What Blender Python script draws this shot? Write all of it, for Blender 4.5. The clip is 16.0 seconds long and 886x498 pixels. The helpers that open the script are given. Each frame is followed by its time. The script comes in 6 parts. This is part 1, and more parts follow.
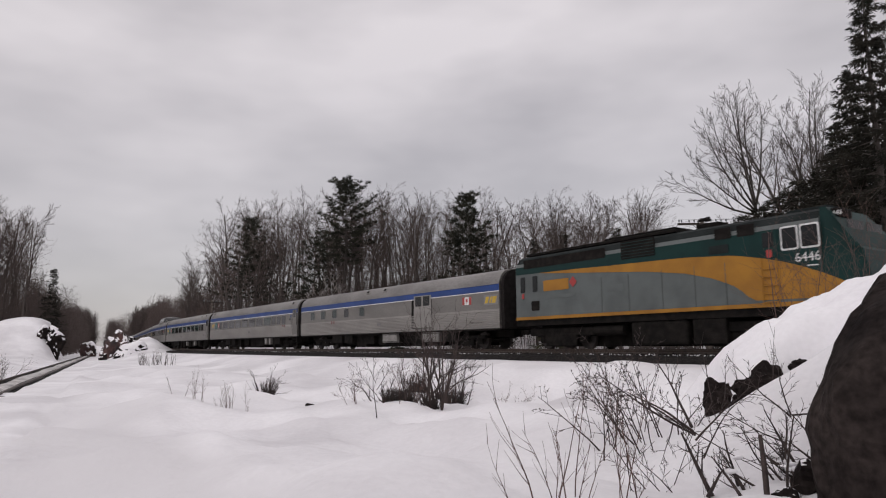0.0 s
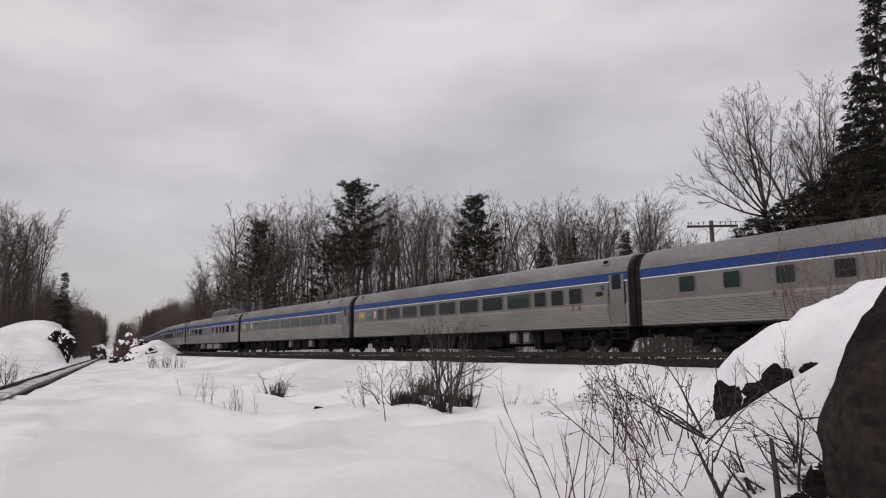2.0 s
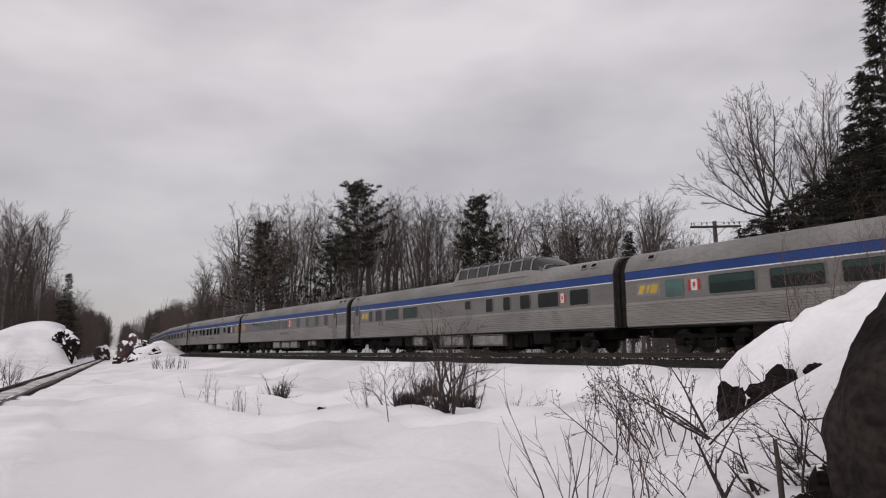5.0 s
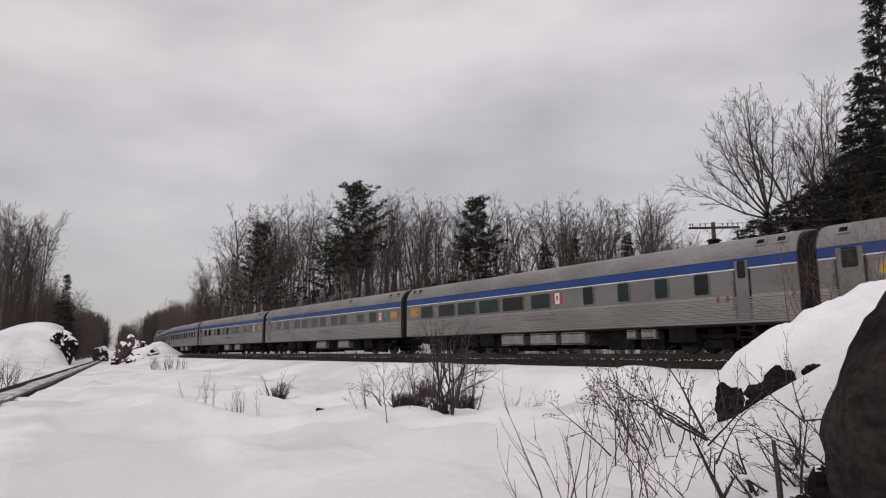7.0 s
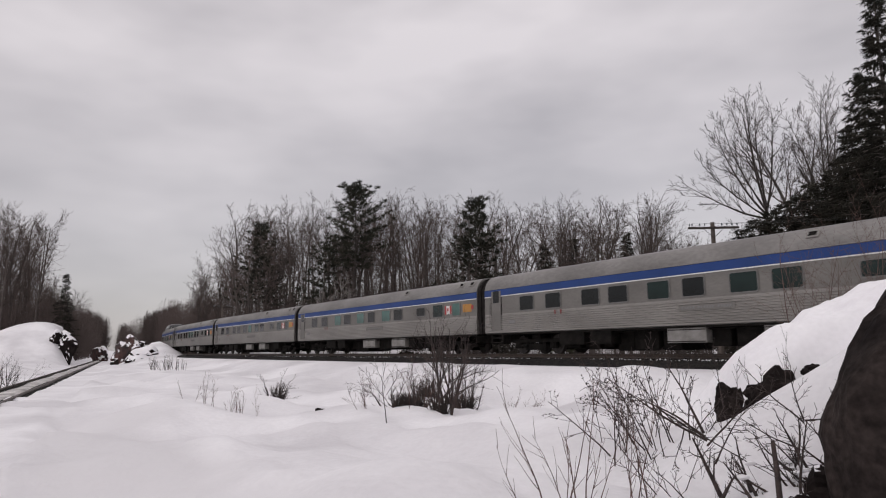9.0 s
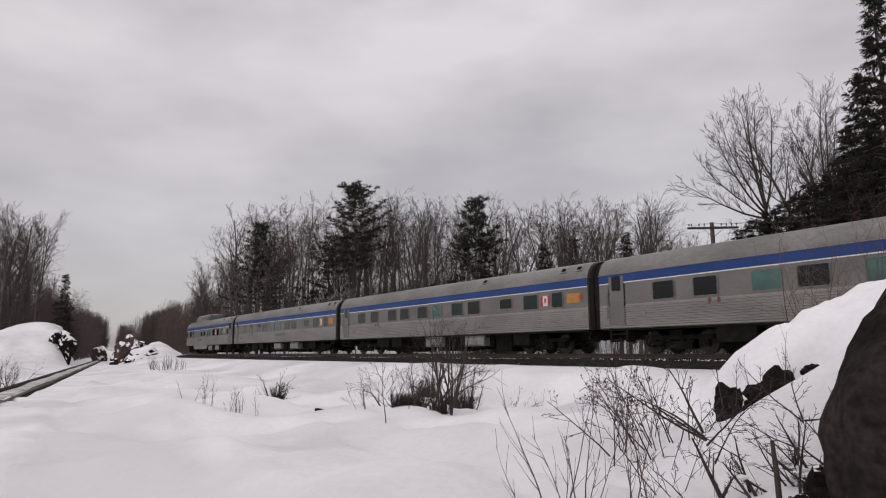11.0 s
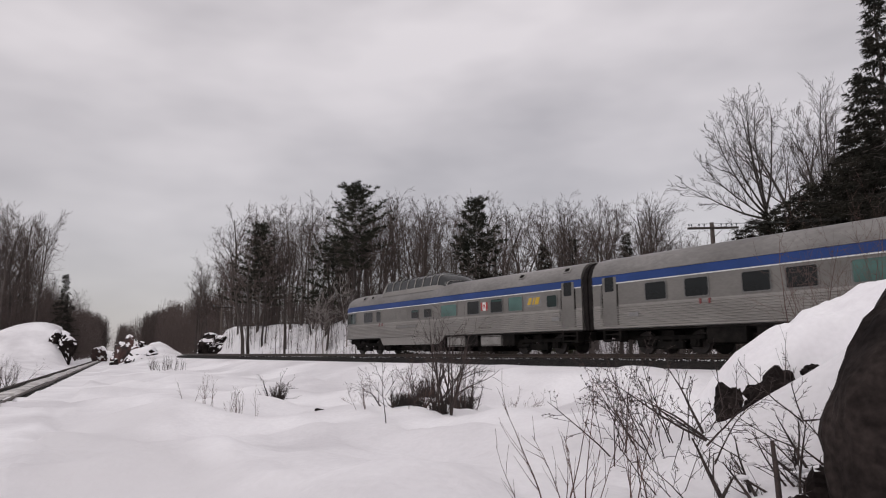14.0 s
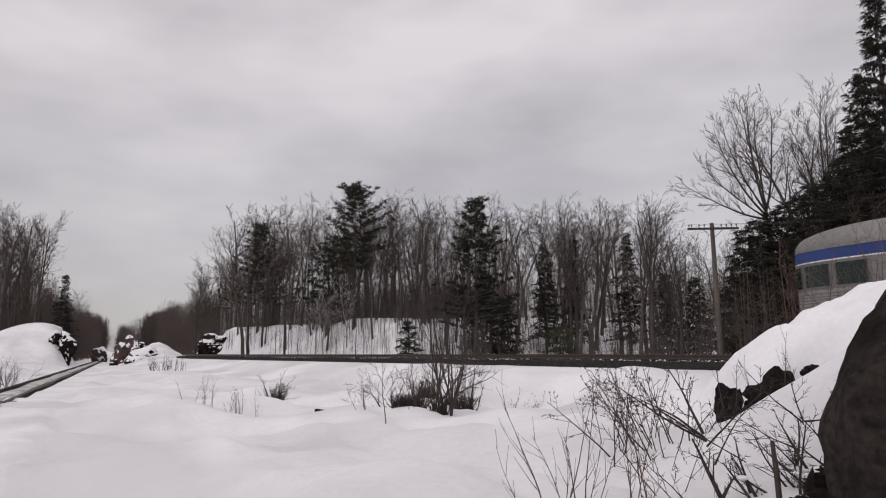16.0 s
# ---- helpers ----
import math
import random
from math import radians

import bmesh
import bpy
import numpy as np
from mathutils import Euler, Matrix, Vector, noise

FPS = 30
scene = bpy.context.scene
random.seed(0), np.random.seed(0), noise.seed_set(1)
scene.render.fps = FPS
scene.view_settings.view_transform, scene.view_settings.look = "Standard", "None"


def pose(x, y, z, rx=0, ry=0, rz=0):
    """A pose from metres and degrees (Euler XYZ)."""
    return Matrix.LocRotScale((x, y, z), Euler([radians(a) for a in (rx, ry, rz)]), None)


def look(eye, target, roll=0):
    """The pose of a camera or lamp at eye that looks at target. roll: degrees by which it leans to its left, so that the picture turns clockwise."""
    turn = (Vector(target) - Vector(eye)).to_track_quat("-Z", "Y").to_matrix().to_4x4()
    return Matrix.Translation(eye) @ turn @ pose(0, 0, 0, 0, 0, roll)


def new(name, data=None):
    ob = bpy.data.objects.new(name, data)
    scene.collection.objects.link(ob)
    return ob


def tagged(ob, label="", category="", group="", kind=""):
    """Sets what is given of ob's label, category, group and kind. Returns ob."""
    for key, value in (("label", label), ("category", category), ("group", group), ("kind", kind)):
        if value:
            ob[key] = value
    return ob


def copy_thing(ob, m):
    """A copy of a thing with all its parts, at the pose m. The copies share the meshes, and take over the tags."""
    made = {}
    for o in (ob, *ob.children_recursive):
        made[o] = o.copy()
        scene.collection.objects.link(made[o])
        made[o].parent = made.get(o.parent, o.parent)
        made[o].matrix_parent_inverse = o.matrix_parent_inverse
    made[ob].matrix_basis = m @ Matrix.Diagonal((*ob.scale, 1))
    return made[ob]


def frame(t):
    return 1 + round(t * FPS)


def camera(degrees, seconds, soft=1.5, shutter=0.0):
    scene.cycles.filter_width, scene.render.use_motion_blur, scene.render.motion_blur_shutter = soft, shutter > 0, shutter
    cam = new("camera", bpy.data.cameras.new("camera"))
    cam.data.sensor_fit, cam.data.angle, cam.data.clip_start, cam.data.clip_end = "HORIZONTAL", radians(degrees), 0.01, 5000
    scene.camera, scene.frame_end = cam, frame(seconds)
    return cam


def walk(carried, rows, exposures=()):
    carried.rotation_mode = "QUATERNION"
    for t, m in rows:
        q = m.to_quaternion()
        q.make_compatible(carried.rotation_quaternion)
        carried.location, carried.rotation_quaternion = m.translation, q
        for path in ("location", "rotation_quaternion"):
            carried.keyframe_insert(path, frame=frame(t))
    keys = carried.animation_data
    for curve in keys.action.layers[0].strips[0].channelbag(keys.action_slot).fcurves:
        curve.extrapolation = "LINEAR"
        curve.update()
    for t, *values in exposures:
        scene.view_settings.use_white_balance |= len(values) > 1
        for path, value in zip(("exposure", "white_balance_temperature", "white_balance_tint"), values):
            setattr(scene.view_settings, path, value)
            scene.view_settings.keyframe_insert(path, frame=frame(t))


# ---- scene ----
# The camera stands on the snow; it is turned a little by hand at the start.
F_PX = 1186.2
cam = camera(66.92, 16.0, soft=1.1, shutter=0.12)
EYE = (0.0, 0.0, 0.222)
# seconds, pan to the left and tilt up in thousandths of the focal length
TURNS = [(0, -15.9, -9.6), (0.25, -18.6, -6.0), (0.5, -19.5, -2.8), (1, -11.3, -2.8), (1.5, -4.7, -4.0), (2, -1.1, -4.3), (2.5, 1.9, -4.3), (3, 3.5, -4.3),
         (3.5, 4.3, -4.3), (4, 4.7, -4.2), (6.5, 2.2, -1.3), (7, 1.8, -1.3), (8, 1.6, -1.3), (9, 0.8, -1.3), (11.5, 0, -1.1),
         (12.5, 0, -0.9), (14, 0, -1.0), (15, 0, -0.3), (16, 0, 0)]


def camera_pose(dx, dy):
    yaw, tilt = dx / F_PX, radians(8.636) + dy / F_PX
    way = Vector((-math.sin(yaw) * math.cos(tilt), math.cos(yaw) * math.cos(tilt), math.sin(tilt)))
    return look(EYE, Vector(EYE) + way, -0.446)


walk(cam, [(t, camera_pose(dx, dy)) for t, dx, dy in TURNS], exposures=[(0, 0.0), (16, 0.0)])

# ---- sky and light: a bright overcast winter day ----
world = bpy.data.worlds.new("overcast")
scene.world = world
world.use_nodes = True
wn, wl = world.node_tree.nodes, world.node_tree.links
wn.clear()
w_out = wn.new("ShaderNodeOutputWorld")
w_add = wn.new("ShaderNodeAddShader")
w_sky = wn.new("ShaderNodeTexSky")
w_sky.sky_type, w_sky.sun_disc = "NISHITA", False
w_sky.sun_elevation, w_sky.sun_rotation = radians(32), radians(200)
w_b1, w_b2 = wn.new("ShaderNodeBackground"), wn.new("ShaderNodeBackground")
w_b1.inputs["Strength"].default_value = 0.014
w_tc, w_map = wn.new("ShaderNodeTexCoord"), wn.new("ShaderNodeMapping")
w_map.inputs["Scale"].default_value = (1.0, 1.0, 2.6)
w_map.inputs["Location"].default_value = (0.7, 0.2, 0.35)
w_n1, w_n2 = wn.new("ShaderNodeTexNoise"), wn.new("ShaderNodeTexNoise")
w_n1.inputs["Scale"].default_value, w_n1.inputs["Detail"].default_value = 1.9, 4.0
w_n1.inputs["Roughness"].default_value = 0.48
w_n2.inputs["Scale"].default_value, w_n2.inputs["Detail"].default_value = 4.5, 3.0
w_mixn = wn.new("ShaderNodeMix")
w_mixn.inputs[0].default_value = 0.3
w_ramp = wn.new("ShaderNodeValToRGB")
w_ramp.color_ramp.elements[0].position, w_ramp.color_ramp.elements[0].color = 0.32, (0.3355, 0.312, 0.322, 1)
w_ramp.color_ramp.elements[1].position, w_ramp.color_ramp.elements[1].color = 0.62, (0.564, 0.524, 0.533, 1)
w_sep, w_hi = wn.new("ShaderNodeSeparateXYZ"), wn.new("ShaderNodeMapRange")
w_hi.inputs["From Min"].default_value, w_hi.inputs["From Max"].default_value = 0.0, 1.0
w_hi.inputs["To Min"].default_value, w_hi.inputs["To Max"].default_value = 0.88, 1.72
w_mul = wn.new("ShaderNodeVectorMath")
w_mul.operation = "SCALE"
wl.new(w_tc.outputs["Generated"], w_map.inputs["Vector"])
wl.new(w_map.outputs["Vector"], w_n1.inputs["Vector"])
wl.new(w_map.outputs["Vector"], w_n2.inputs["Vector"])
wl.new(w_n1.outputs["Fac"], w_mixn.inputs[2])
wl.new(w_n2.outputs["Fac"], w_mixn.inputs[3])
wl.new(w_mixn.outputs[0], w_ramp.inputs["Fac"])
wl.new(w_tc.outputs["Generated"], w_sep.inputs["Vector"])
wl.new(w_sep.outputs["Z"], w_hi.inputs["Value"])
wl.new(w_ramp.outputs["Color"], w_mul.inputs[0])
wl.new(w_hi.outputs["Result"], w_mul.inputs["Scale"])
wl.new(w_mul.outputs["Vector"], w_b2.inputs["Color"])
wl.new(w_sky.outputs["Color"], w_b1.inputs["Color"])
wl.new(w_b1.outputs[0], w_add.inputs[0])
wl.new(w_b2.outputs[0], w_add.inputs[1])
wl.new(w_add.outputs[0], w_out.inputs["Surface"])

sun = new("sun", bpy.data.lights.new("sun", "SUN"))
sun.data.energy, sun.data.angle, sun.data.color = 0.5, radians(30), (1.0, 0.96, 0.93)
sun.matrix_world = look((-30, -4, 44), (0, 20, 0))


# ---- materials ----
def material(name, color, rough=0.7, metal=0.0, second=None, scale=4.0, fine=None, fine_scale=60.0, bump=0.0, bump_scale=20.0, spec=0.5, vary=0.0, stretch=None):
    """Two-scale mottled surface: color to second by broad noise, then fine grain, with bump."""
    m = bpy.data.materials.new(name)
    m.use_nodes = True
    n, l = m.node_tree.nodes, m.node_tree.links
    b = n["Principled BSDF"]
    b.inputs["Roughness"].default_value, b.inputs["Metallic"].default_value = rough, metal
    b.inputs["Specular IOR Level"].default_value = spec
    tc = n.new("ShaderNodeTexCoord")
    out = tc.outputs["Object"]
    if stretch:
        mp = n.new("ShaderNodeMapping")
        mp.inputs["Scale"].default_value = stretch
        l.new(out, mp.inputs["Vector"])
        out = mp.outputs["Vector"]
    second = second or tuple(c * 0.8 for c in color)
    noise1 = n.new("ShaderNodeTexNoise")
    noise1.inputs["Scale"].default_value, noise1.inputs["Detail"].default_value = scale, 5.0
    l.new(out, noise1.inputs["Vector"])
    ramp = n.new("ShaderNodeValToRGB")
    ramp.color_ramp.elements[0].position, ramp.color_ramp.elements[1].position = 0.35, 0.68
    ramp.color_ramp.elements[0].color, ramp.color_ramp.elements[1].color = (*color, 1), (*second, 1)
    l.new(noise1.outputs["Fac"], ramp.inputs["Fac"])
    noise2 = n.new("ShaderNodeTexNoise")
    noise2.inputs["Scale"].default_value, noise2.inputs["Detail"].default_value = fine_scale, 3.0
    l.new(out, noise2.inputs["Vector"])
    mr = n.new("ShaderNodeMapRange")
    mr.inputs["From Min"].default_value, mr.inputs["From Max"].default_value = 0.3, 0.7
    f = 0.12 if fine is None else fine
    mr.inputs["To Min"].default_value, mr.inputs["To Max"].default_value = 1 - f, 1 + f
    l.new(noise2.outputs["Fac"], mr.inputs["Value"])
    sc = n.new("ShaderNodeVectorMath")
    sc.operation = "SCALE"
    l.new(ramp.outputs["Color"], sc.inputs[0])
    l.new(mr.outputs["Result"], sc.inputs["Scale"])
    col = sc.outputs["Vector"]
    if vary:
        oi, mr2, sc2 = n.new("ShaderNodeObjectInfo"), n.new("ShaderNodeMapRange"), n.new("ShaderNodeVectorMath")
        mr2.inputs["To Min"].default_value, mr2.inputs["To Max"].default_value = 1 - vary, 1 + vary
        sc2.operation = "SCALE"
        l.new(oi.outputs["Random"], mr2.inputs["Value"])
        l.new(col, sc2.inputs[0])
        l.new(mr2.outputs["Result"], sc2.inputs["Scale"])
        col = sc2.outputs["Vector"]
    l.new(col, b.inputs["Base Color"])
    if bump:
        n3, bp = n.new("ShaderNodeTexNoise"), n.new("ShaderNodeBump")
        n3.inputs["Scale"].default_value, n3.inputs["Detail"].default_value = bump_scale, 6.0
        bp.inputs["Strength"].default_value, bp.inputs["Distance"].default_value = bump, 0.05
        l.new(out, n3.inputs["Vector"])
        l.new(n3.outputs["Fac"], bp.inputs["Height"])
        l.new(bp.outputs["Normal"], b.inputs["Normal"])
    return m


M_SNOW = material("snow", (0.87, 0.86, 0.88), 0.65, second=(0.655, 0.64, 0.66), scale=0.28, fine=0.03, fine_scale=9, bump=1.0, bump_scale=2.6, spec=0.2)
M_SNOWCAP = material("snow_cap", (0.90, 0.89, 0.91), 0.65, second=(0.82, 0.80, 0.83), scale=0.8, fine=0.03, fine_scale=12, bump=0.3, bump_scale=4, spec=0.2)
M_ROCK = material("dark_rock", (0.010, 0.008, 0.008), 0.9, second=(0.034, 0.027, 0.025), scale=1.1, fine=0.45, fine_scale=11, bump=1.0, bump_scale=5, spec=0.06)
M_ROCKRED = material("reddish_rock", (0.10, 0.05, 0.044), 0.85, second=(0.03, 0.026, 0.026), scale=0.8, fine=0.3, fine_scale=8, bump=0.9, bump_scale=4)
M_BALLAST = material("ballast", (0.030, 0.027, 0.026), 0.95, second=(0.010, 0.0095, 0.0095), scale=5, fine=0.5, fine_scale=25, bump=1.0, bump_scale=18, spec=0.15)
M_TIE = material("tie_wood", (0.05, 0.04, 0.036), 0.9, second=(0.09, 0.08, 0.075), scale=6, fine=0.3, fine_scale=40, bump=0.5)
M_RAIL = material("rail_steel", (0.10, 0.075, 0.06), 0.5, metal=0.6, second=(0.06, 0.05, 0.045), scale=8, fine_scale=80)
M_BARK = material("grey_brown_bark", (0.055, 0.045, 0.041), 0.95, second=(0.10, 0.085, 0.078), scale=1.2, fine=0.25, fine_scale=20, bump=0.5, vary=0.3)
M_TWIG = material("twig_bark", (0.065, 0.050, 0.045), 0.95, second=(0.105, 0.08, 0.073), scale=1.0, vary=0.25)
M_BIRCH = material("pale_bark", (0.34, 0.31, 0.29), 0.9, second=(0.2, 0.17, 0.16), scale=3)
M_NEEDLE = material("pine_needles", (0.022, 0.025, 0.018), 0.9, second=(0.050, 0.048, 0.035), scale=0.9, fine=0.3, fine_scale=6, vary=0.15, spec=0.2)
M_YOUNG = material("young_pine_needles", (0.03, 0.036, 0.016), 0.9, second=(0.06, 0.06, 0.03), scale=1.4, fine=0.3, fine_scale=6)
M_NEEDLE2 = material("spruce_needles", (0.021, 0.022, 0.017), 0.9, second=(0.046, 0.041, 0.032), scale=0.8, fine=0.3, fine_scale=6, vary=0.2, spec=0.2)
M_STEEL = material("stainless_steel", (0.33, 0.315, 0.295), 0.42, metal=0.75, second=(0.25, 0.238, 0.222), scale=0.7, fine=0.06, fine_scale=14, stretch=(0.4, 1, 1))
# Same steel as the flutes, coloured darker for what it reflects.
M_BAND = material("smooth_steel_dark_reflection", (0.225, 0.215, 0.20), 0.5, metal=0.7, second=(0.165, 0.157, 0.146), scale=0.7, fine=0.08, fine_scale=14, stretch=(0.4, 1, 1))
M_ROOF = material("sooty_roof_steel", (0.255, 0.245, 0.235), 0.5, metal=0.55, second=(0.155, 0.148, 0.142), scale=0.6, fine=0.12, fine_scale=9, stretch=(0.5, 1, 1))
M_BLUE = material("blue_letterboard", (0.018, 0.052, 0.200), 0.5, second=(0.014, 0.042, 0.155), scale=0.6, fine=0.06, spec=0.3)
M_WHITE = material("white_paint", (0.75, 0.75, 0.74), 0.5, fine=0.05)
M_YELLOW = material("yellow_paint", (0.55, 0.36, 0.03), 0.5, fine=0.05)
M_ORANGE = material("orange_panel", (0.46, 0.22, 0.045), 0.5, fine=0.05)
M_RED = material("red_paint", (0.38, 0.035, 0.032), 0.5, fine=0.05)
M_DULLRED = material("dull_red_mark", (0.20, 0.045, 0.045), 0.6, fine=0.05)
M_UNDER = material("underframe_black", (0.009, 0.0085, 0.008), 0.9, second=(0.02, 0.0175, 0.016), scale=3, fine=0.3, spec=0.08)
M_BOX = material("equipment_box_steel", (0.30, 0.29, 0.275), 0.6, metal=0.3, second=(0.18, 0.17, 0.16), scale=2.5, fine=0.15)
M_RUBBER = material("diaphragm_rubber", (0.014, 0.012, 0.012), 0.9, second=(0.024, 0.021, 0.02), scale=4, spec=0.12)
M_GREEN = material("dark_green_paint", (0.003, 0.029, 0.026), 0.5, second=(0.002, 0.019, 0.0175), scale=1, fine=0.1, spec=0.22)
M_GREY = material("grey_paint", (0.115, 0.13, 0.128), 0.55, second=(0.085, 0.095, 0.094), scale=1, fine=0.1, spec=0.25)
M_GOLD = material("golden_yellow_paint", (0.36, 0.17, 0.024), 0.55, second=(0.26, 0.12, 0.02), scale=1, fine=0.1, spec=0.25)
M_DARKROOF = material("grey_green_roof", (0.022, 0.027, 0.027), 0.8, second=(0.011, 0.014, 0.014), scale=1.2, fine=0.2, spec=0.12)
M_POLE = material("weathered_pole", (0.15, 0.124, 0.106), 0.9, second=(0.085, 0.07, 0.062), scale=2, fine=0.2, fine_scale=18, stretch=(1, 1, 0.15))
M_WOODARM = material("dark_crossarm", (0.06, 0.05, 0.045), 0.9)
M_GLASSINS = material("insulator", (0.12, 0.14, 0.15), 0.3)
M_WIRE = material("wire", (0.05, 0.05, 0.05), 0.7)
M_DIRTY = material("dirty_snow", (0.60, 0.58, 0.57), 0.85, second=(0.26, 0.245, 0.24), scale=0.8, fine=0.2, fine_scale=7, bump=0.5, bump_scale=5)


def glass(name, tint, rough=0.08):
    return material(name, tint, rough, second=tuple(c * 0.55 for c in tint), scale=0.9, fine=0.08, spec=0.32)


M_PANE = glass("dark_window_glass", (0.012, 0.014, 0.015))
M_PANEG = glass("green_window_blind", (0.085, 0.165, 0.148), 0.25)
# Dimming by the dark window glass is put into this blind's colour.
M_BLIND = glass("green_blind_dimmed_by_glass", (0.026, 0.058, 0.052), 0.2)
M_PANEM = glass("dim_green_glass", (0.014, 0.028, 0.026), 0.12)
M_DOME = glass("dome_glass", (0.036, 0.038, 0.039), 0.14)


# ---- mesh helpers ----
def mesh_from(name, verts, faces, mats, idx=None, smooth=False):
    me = bpy.data.meshes.new(name)
    verts = np.asarray(verts, dtype=np.float32)
    faces = np.asarray(faces, dtype=np.int32)
    n = faces.shape[1]
    me.vertices.add(len(verts))
    me.vertices.foreach_set("co", verts.ravel())
    me.loops.add(faces.size)
    me.loops.foreach_set("vertex_index", faces.ravel())
    me.polygons.add(len(faces))
    me.polygons.foreach_set("loop_start", np.arange(0, faces.size, n, dtype=np.int32))
    for m in mats if isinstance(mats, (list, tuple)) else [mats]:
        me.materials.append(m)
    if idx is not None:
        me.polygons.foreach_set("material_index", np.asarray(idx, dtype=np.int32))
    me.update(calc_edges=True)
    me.polygons.foreach_set("use_smooth", np.full(len(faces), smooth, dtype=bool))
    me.validate()
    return me


def part(name, bm, mat, parent=None, label="", smooth=False):
    """Links a bmesh, or a mesh, as one object under a thing or a part."""
    if isinstance(bm, bmesh.types.BMesh):
        me = bpy.data.meshes.new(name)
        bmesh.ops.recalc_face_normals(bm, faces=bm.faces)
        bm.to_mesh(me)
        bm.free()
        me.materials.append(mat)
        if smooth:
            me.polygons.foreach_set("use_smooth", np.full(len(me.polygons), True, dtype=bool))
    else:
        me = bm
    ob = new(name, me)
    ob.parent = parent
    if label:
        ob["label"] = label
    return ob


def thing(name, label, category, group="", kind="", at=None):
    ob = new(name)
    if at is not None:
        ob.matrix_basis = at
    return tagged(ob, label, category, group, kind)


def box(bm, x0, x1, y0, y1, z0, z1, bevel=0.0):
    vs = [bm.verts.new((x, y, z)) for x in (x0, x1) for y in (y0, y1) for z in (z0, z1)]
    made = [bm.faces.new([vs[i] for i in q]) for q in ((0, 1, 3, 2), (4, 6, 7, 5), (0, 4, 5, 1), (2, 3, 7, 6), (0, 2, 6, 4), (1, 5, 7, 3))]
    if bevel:
        edges = {e for f in made for e in f.edges}
        bmesh.ops.bevel(bm, geom=list(edges), offset=bevel, segments=2, affect="EDGES", profile=0.5)
    return bm


def boxes(*specs, bevel=0.0):
    bm = bmesh.new()
    for s in specs:
        box(bm, *s, bevel=bevel)
    return bm


def cyl(bm, p0, p1, r0, r1=None, n=12):
    r1 = r0 if r1 is None else r1
    p0, p1 = Vector(p0), Vector(p1)
    d = p1 - p0
    q = d.to_track_quat("Z", "Y").to_matrix()
    a = [bm.verts.new(p0 + q @ Vector((math.cos(2 * math.pi * i / n) * r0, math.sin(2 * math.pi * i / n) * r0, 0))) for i in range(n)]
    b = [bm.verts.new(p1 + q @ Vector((math.cos(2 * math.pi * i / n) * r1, math.sin(2 * math.pi * i / n) * r1, 0))) for i in range(n)]
    for i in range(n):
        bm.faces.new((a[i], a[(i + 1) % n], b[(i + 1) % n], b[i]))
    bm.faces.new(a[::-1])
    bm.faces.new(b)
    return bm


def tubes(p0, p1, r0, r1, n=4):
    """Open tubes for many segments at once: vertices and quads."""
    p0, p1 = np.asarray(p0, float), np.asarray(p1, float)
    r0, r1 = np.asarray(r0, float)[:, None, None], np.asarray(r1, float)[:, None, None]
    d = p1 - p0
    d /= np.linalg.norm(d, axis=1, keepdims=True) + 1e-9
    ref = np.where(np.abs(d[:, 2:3]) > 0.9, np.array([[1.0, 0, 0]]), np.array([[0, 0, 1.0]]))
    u = np.cross(d, ref)
    u /= np.linalg.norm(u, axis=1, keepdims=True) + 1e-9
    w = np.cross(d, u)
    a = np.arange(n) * 2 * math.pi / n
    ring = u[:, None, :] * np.cos(a)[None, :, None] + w[:, None, :] * np.sin(a)[None, :, None]
    v = np.concatenate([p0[:, None, :] + ring * r0, p1[:, None, :] + ring * r1], axis=1).reshape(-1, 3)
    base = np.arange(len(p0))[:, None] * 2 * n
    i = np.arange(n)[None, :]
    q = np.stack([base + i, base + (i + 1) % n, base + n + (i + 1) % n, base + n + i], axis=2).reshape(-1, 4)
    return v, q


def tube_mesh(name, segs, mat, n=4, smooth=True):
    s = np.array([(*a, *b, c, d) for a, b, c, d in segs], dtype=float)
    v, q = tubes(s[:, 0:3], s[:, 3:6], s[:, 6], s[:, 7], n)
    return mesh_from(name, v, q, mat, smooth=smooth)


# ---- the railway line: a gentle curve, straight beyond both ends ----
S = np.arange(-340.0, 341.0, 1.0)
SC = np.clip(S, -98, 24)
HEAD = -0.98032 - 0.00102 * SC - 0.00005 * SC ** 2 / 2
_cx, _cy = np.cos(HEAD), np.sin(HEAD)
TX = np.concatenate([[0], np.cumsum((_cx[1:] + _cx[:-1]) / 2)])
TY = np.concatenate([[0], np.cumsum((_cy[1:] + _cy[:-1]) / 2)])
TX += 4.883 - TX[340]
TY += 34.705 - TY[340]


def on_track(s, lateral=0.0):
    """Place on the line at s metres; lateral is positive towards the camera's side."""
    x, y, h = np.interp(s, S, TX), np.interp(s, S, TY), np.interp(s, S, HEAD)
    return x + math.sin(h) * lateral, y - math.cos(h) * lateral, h


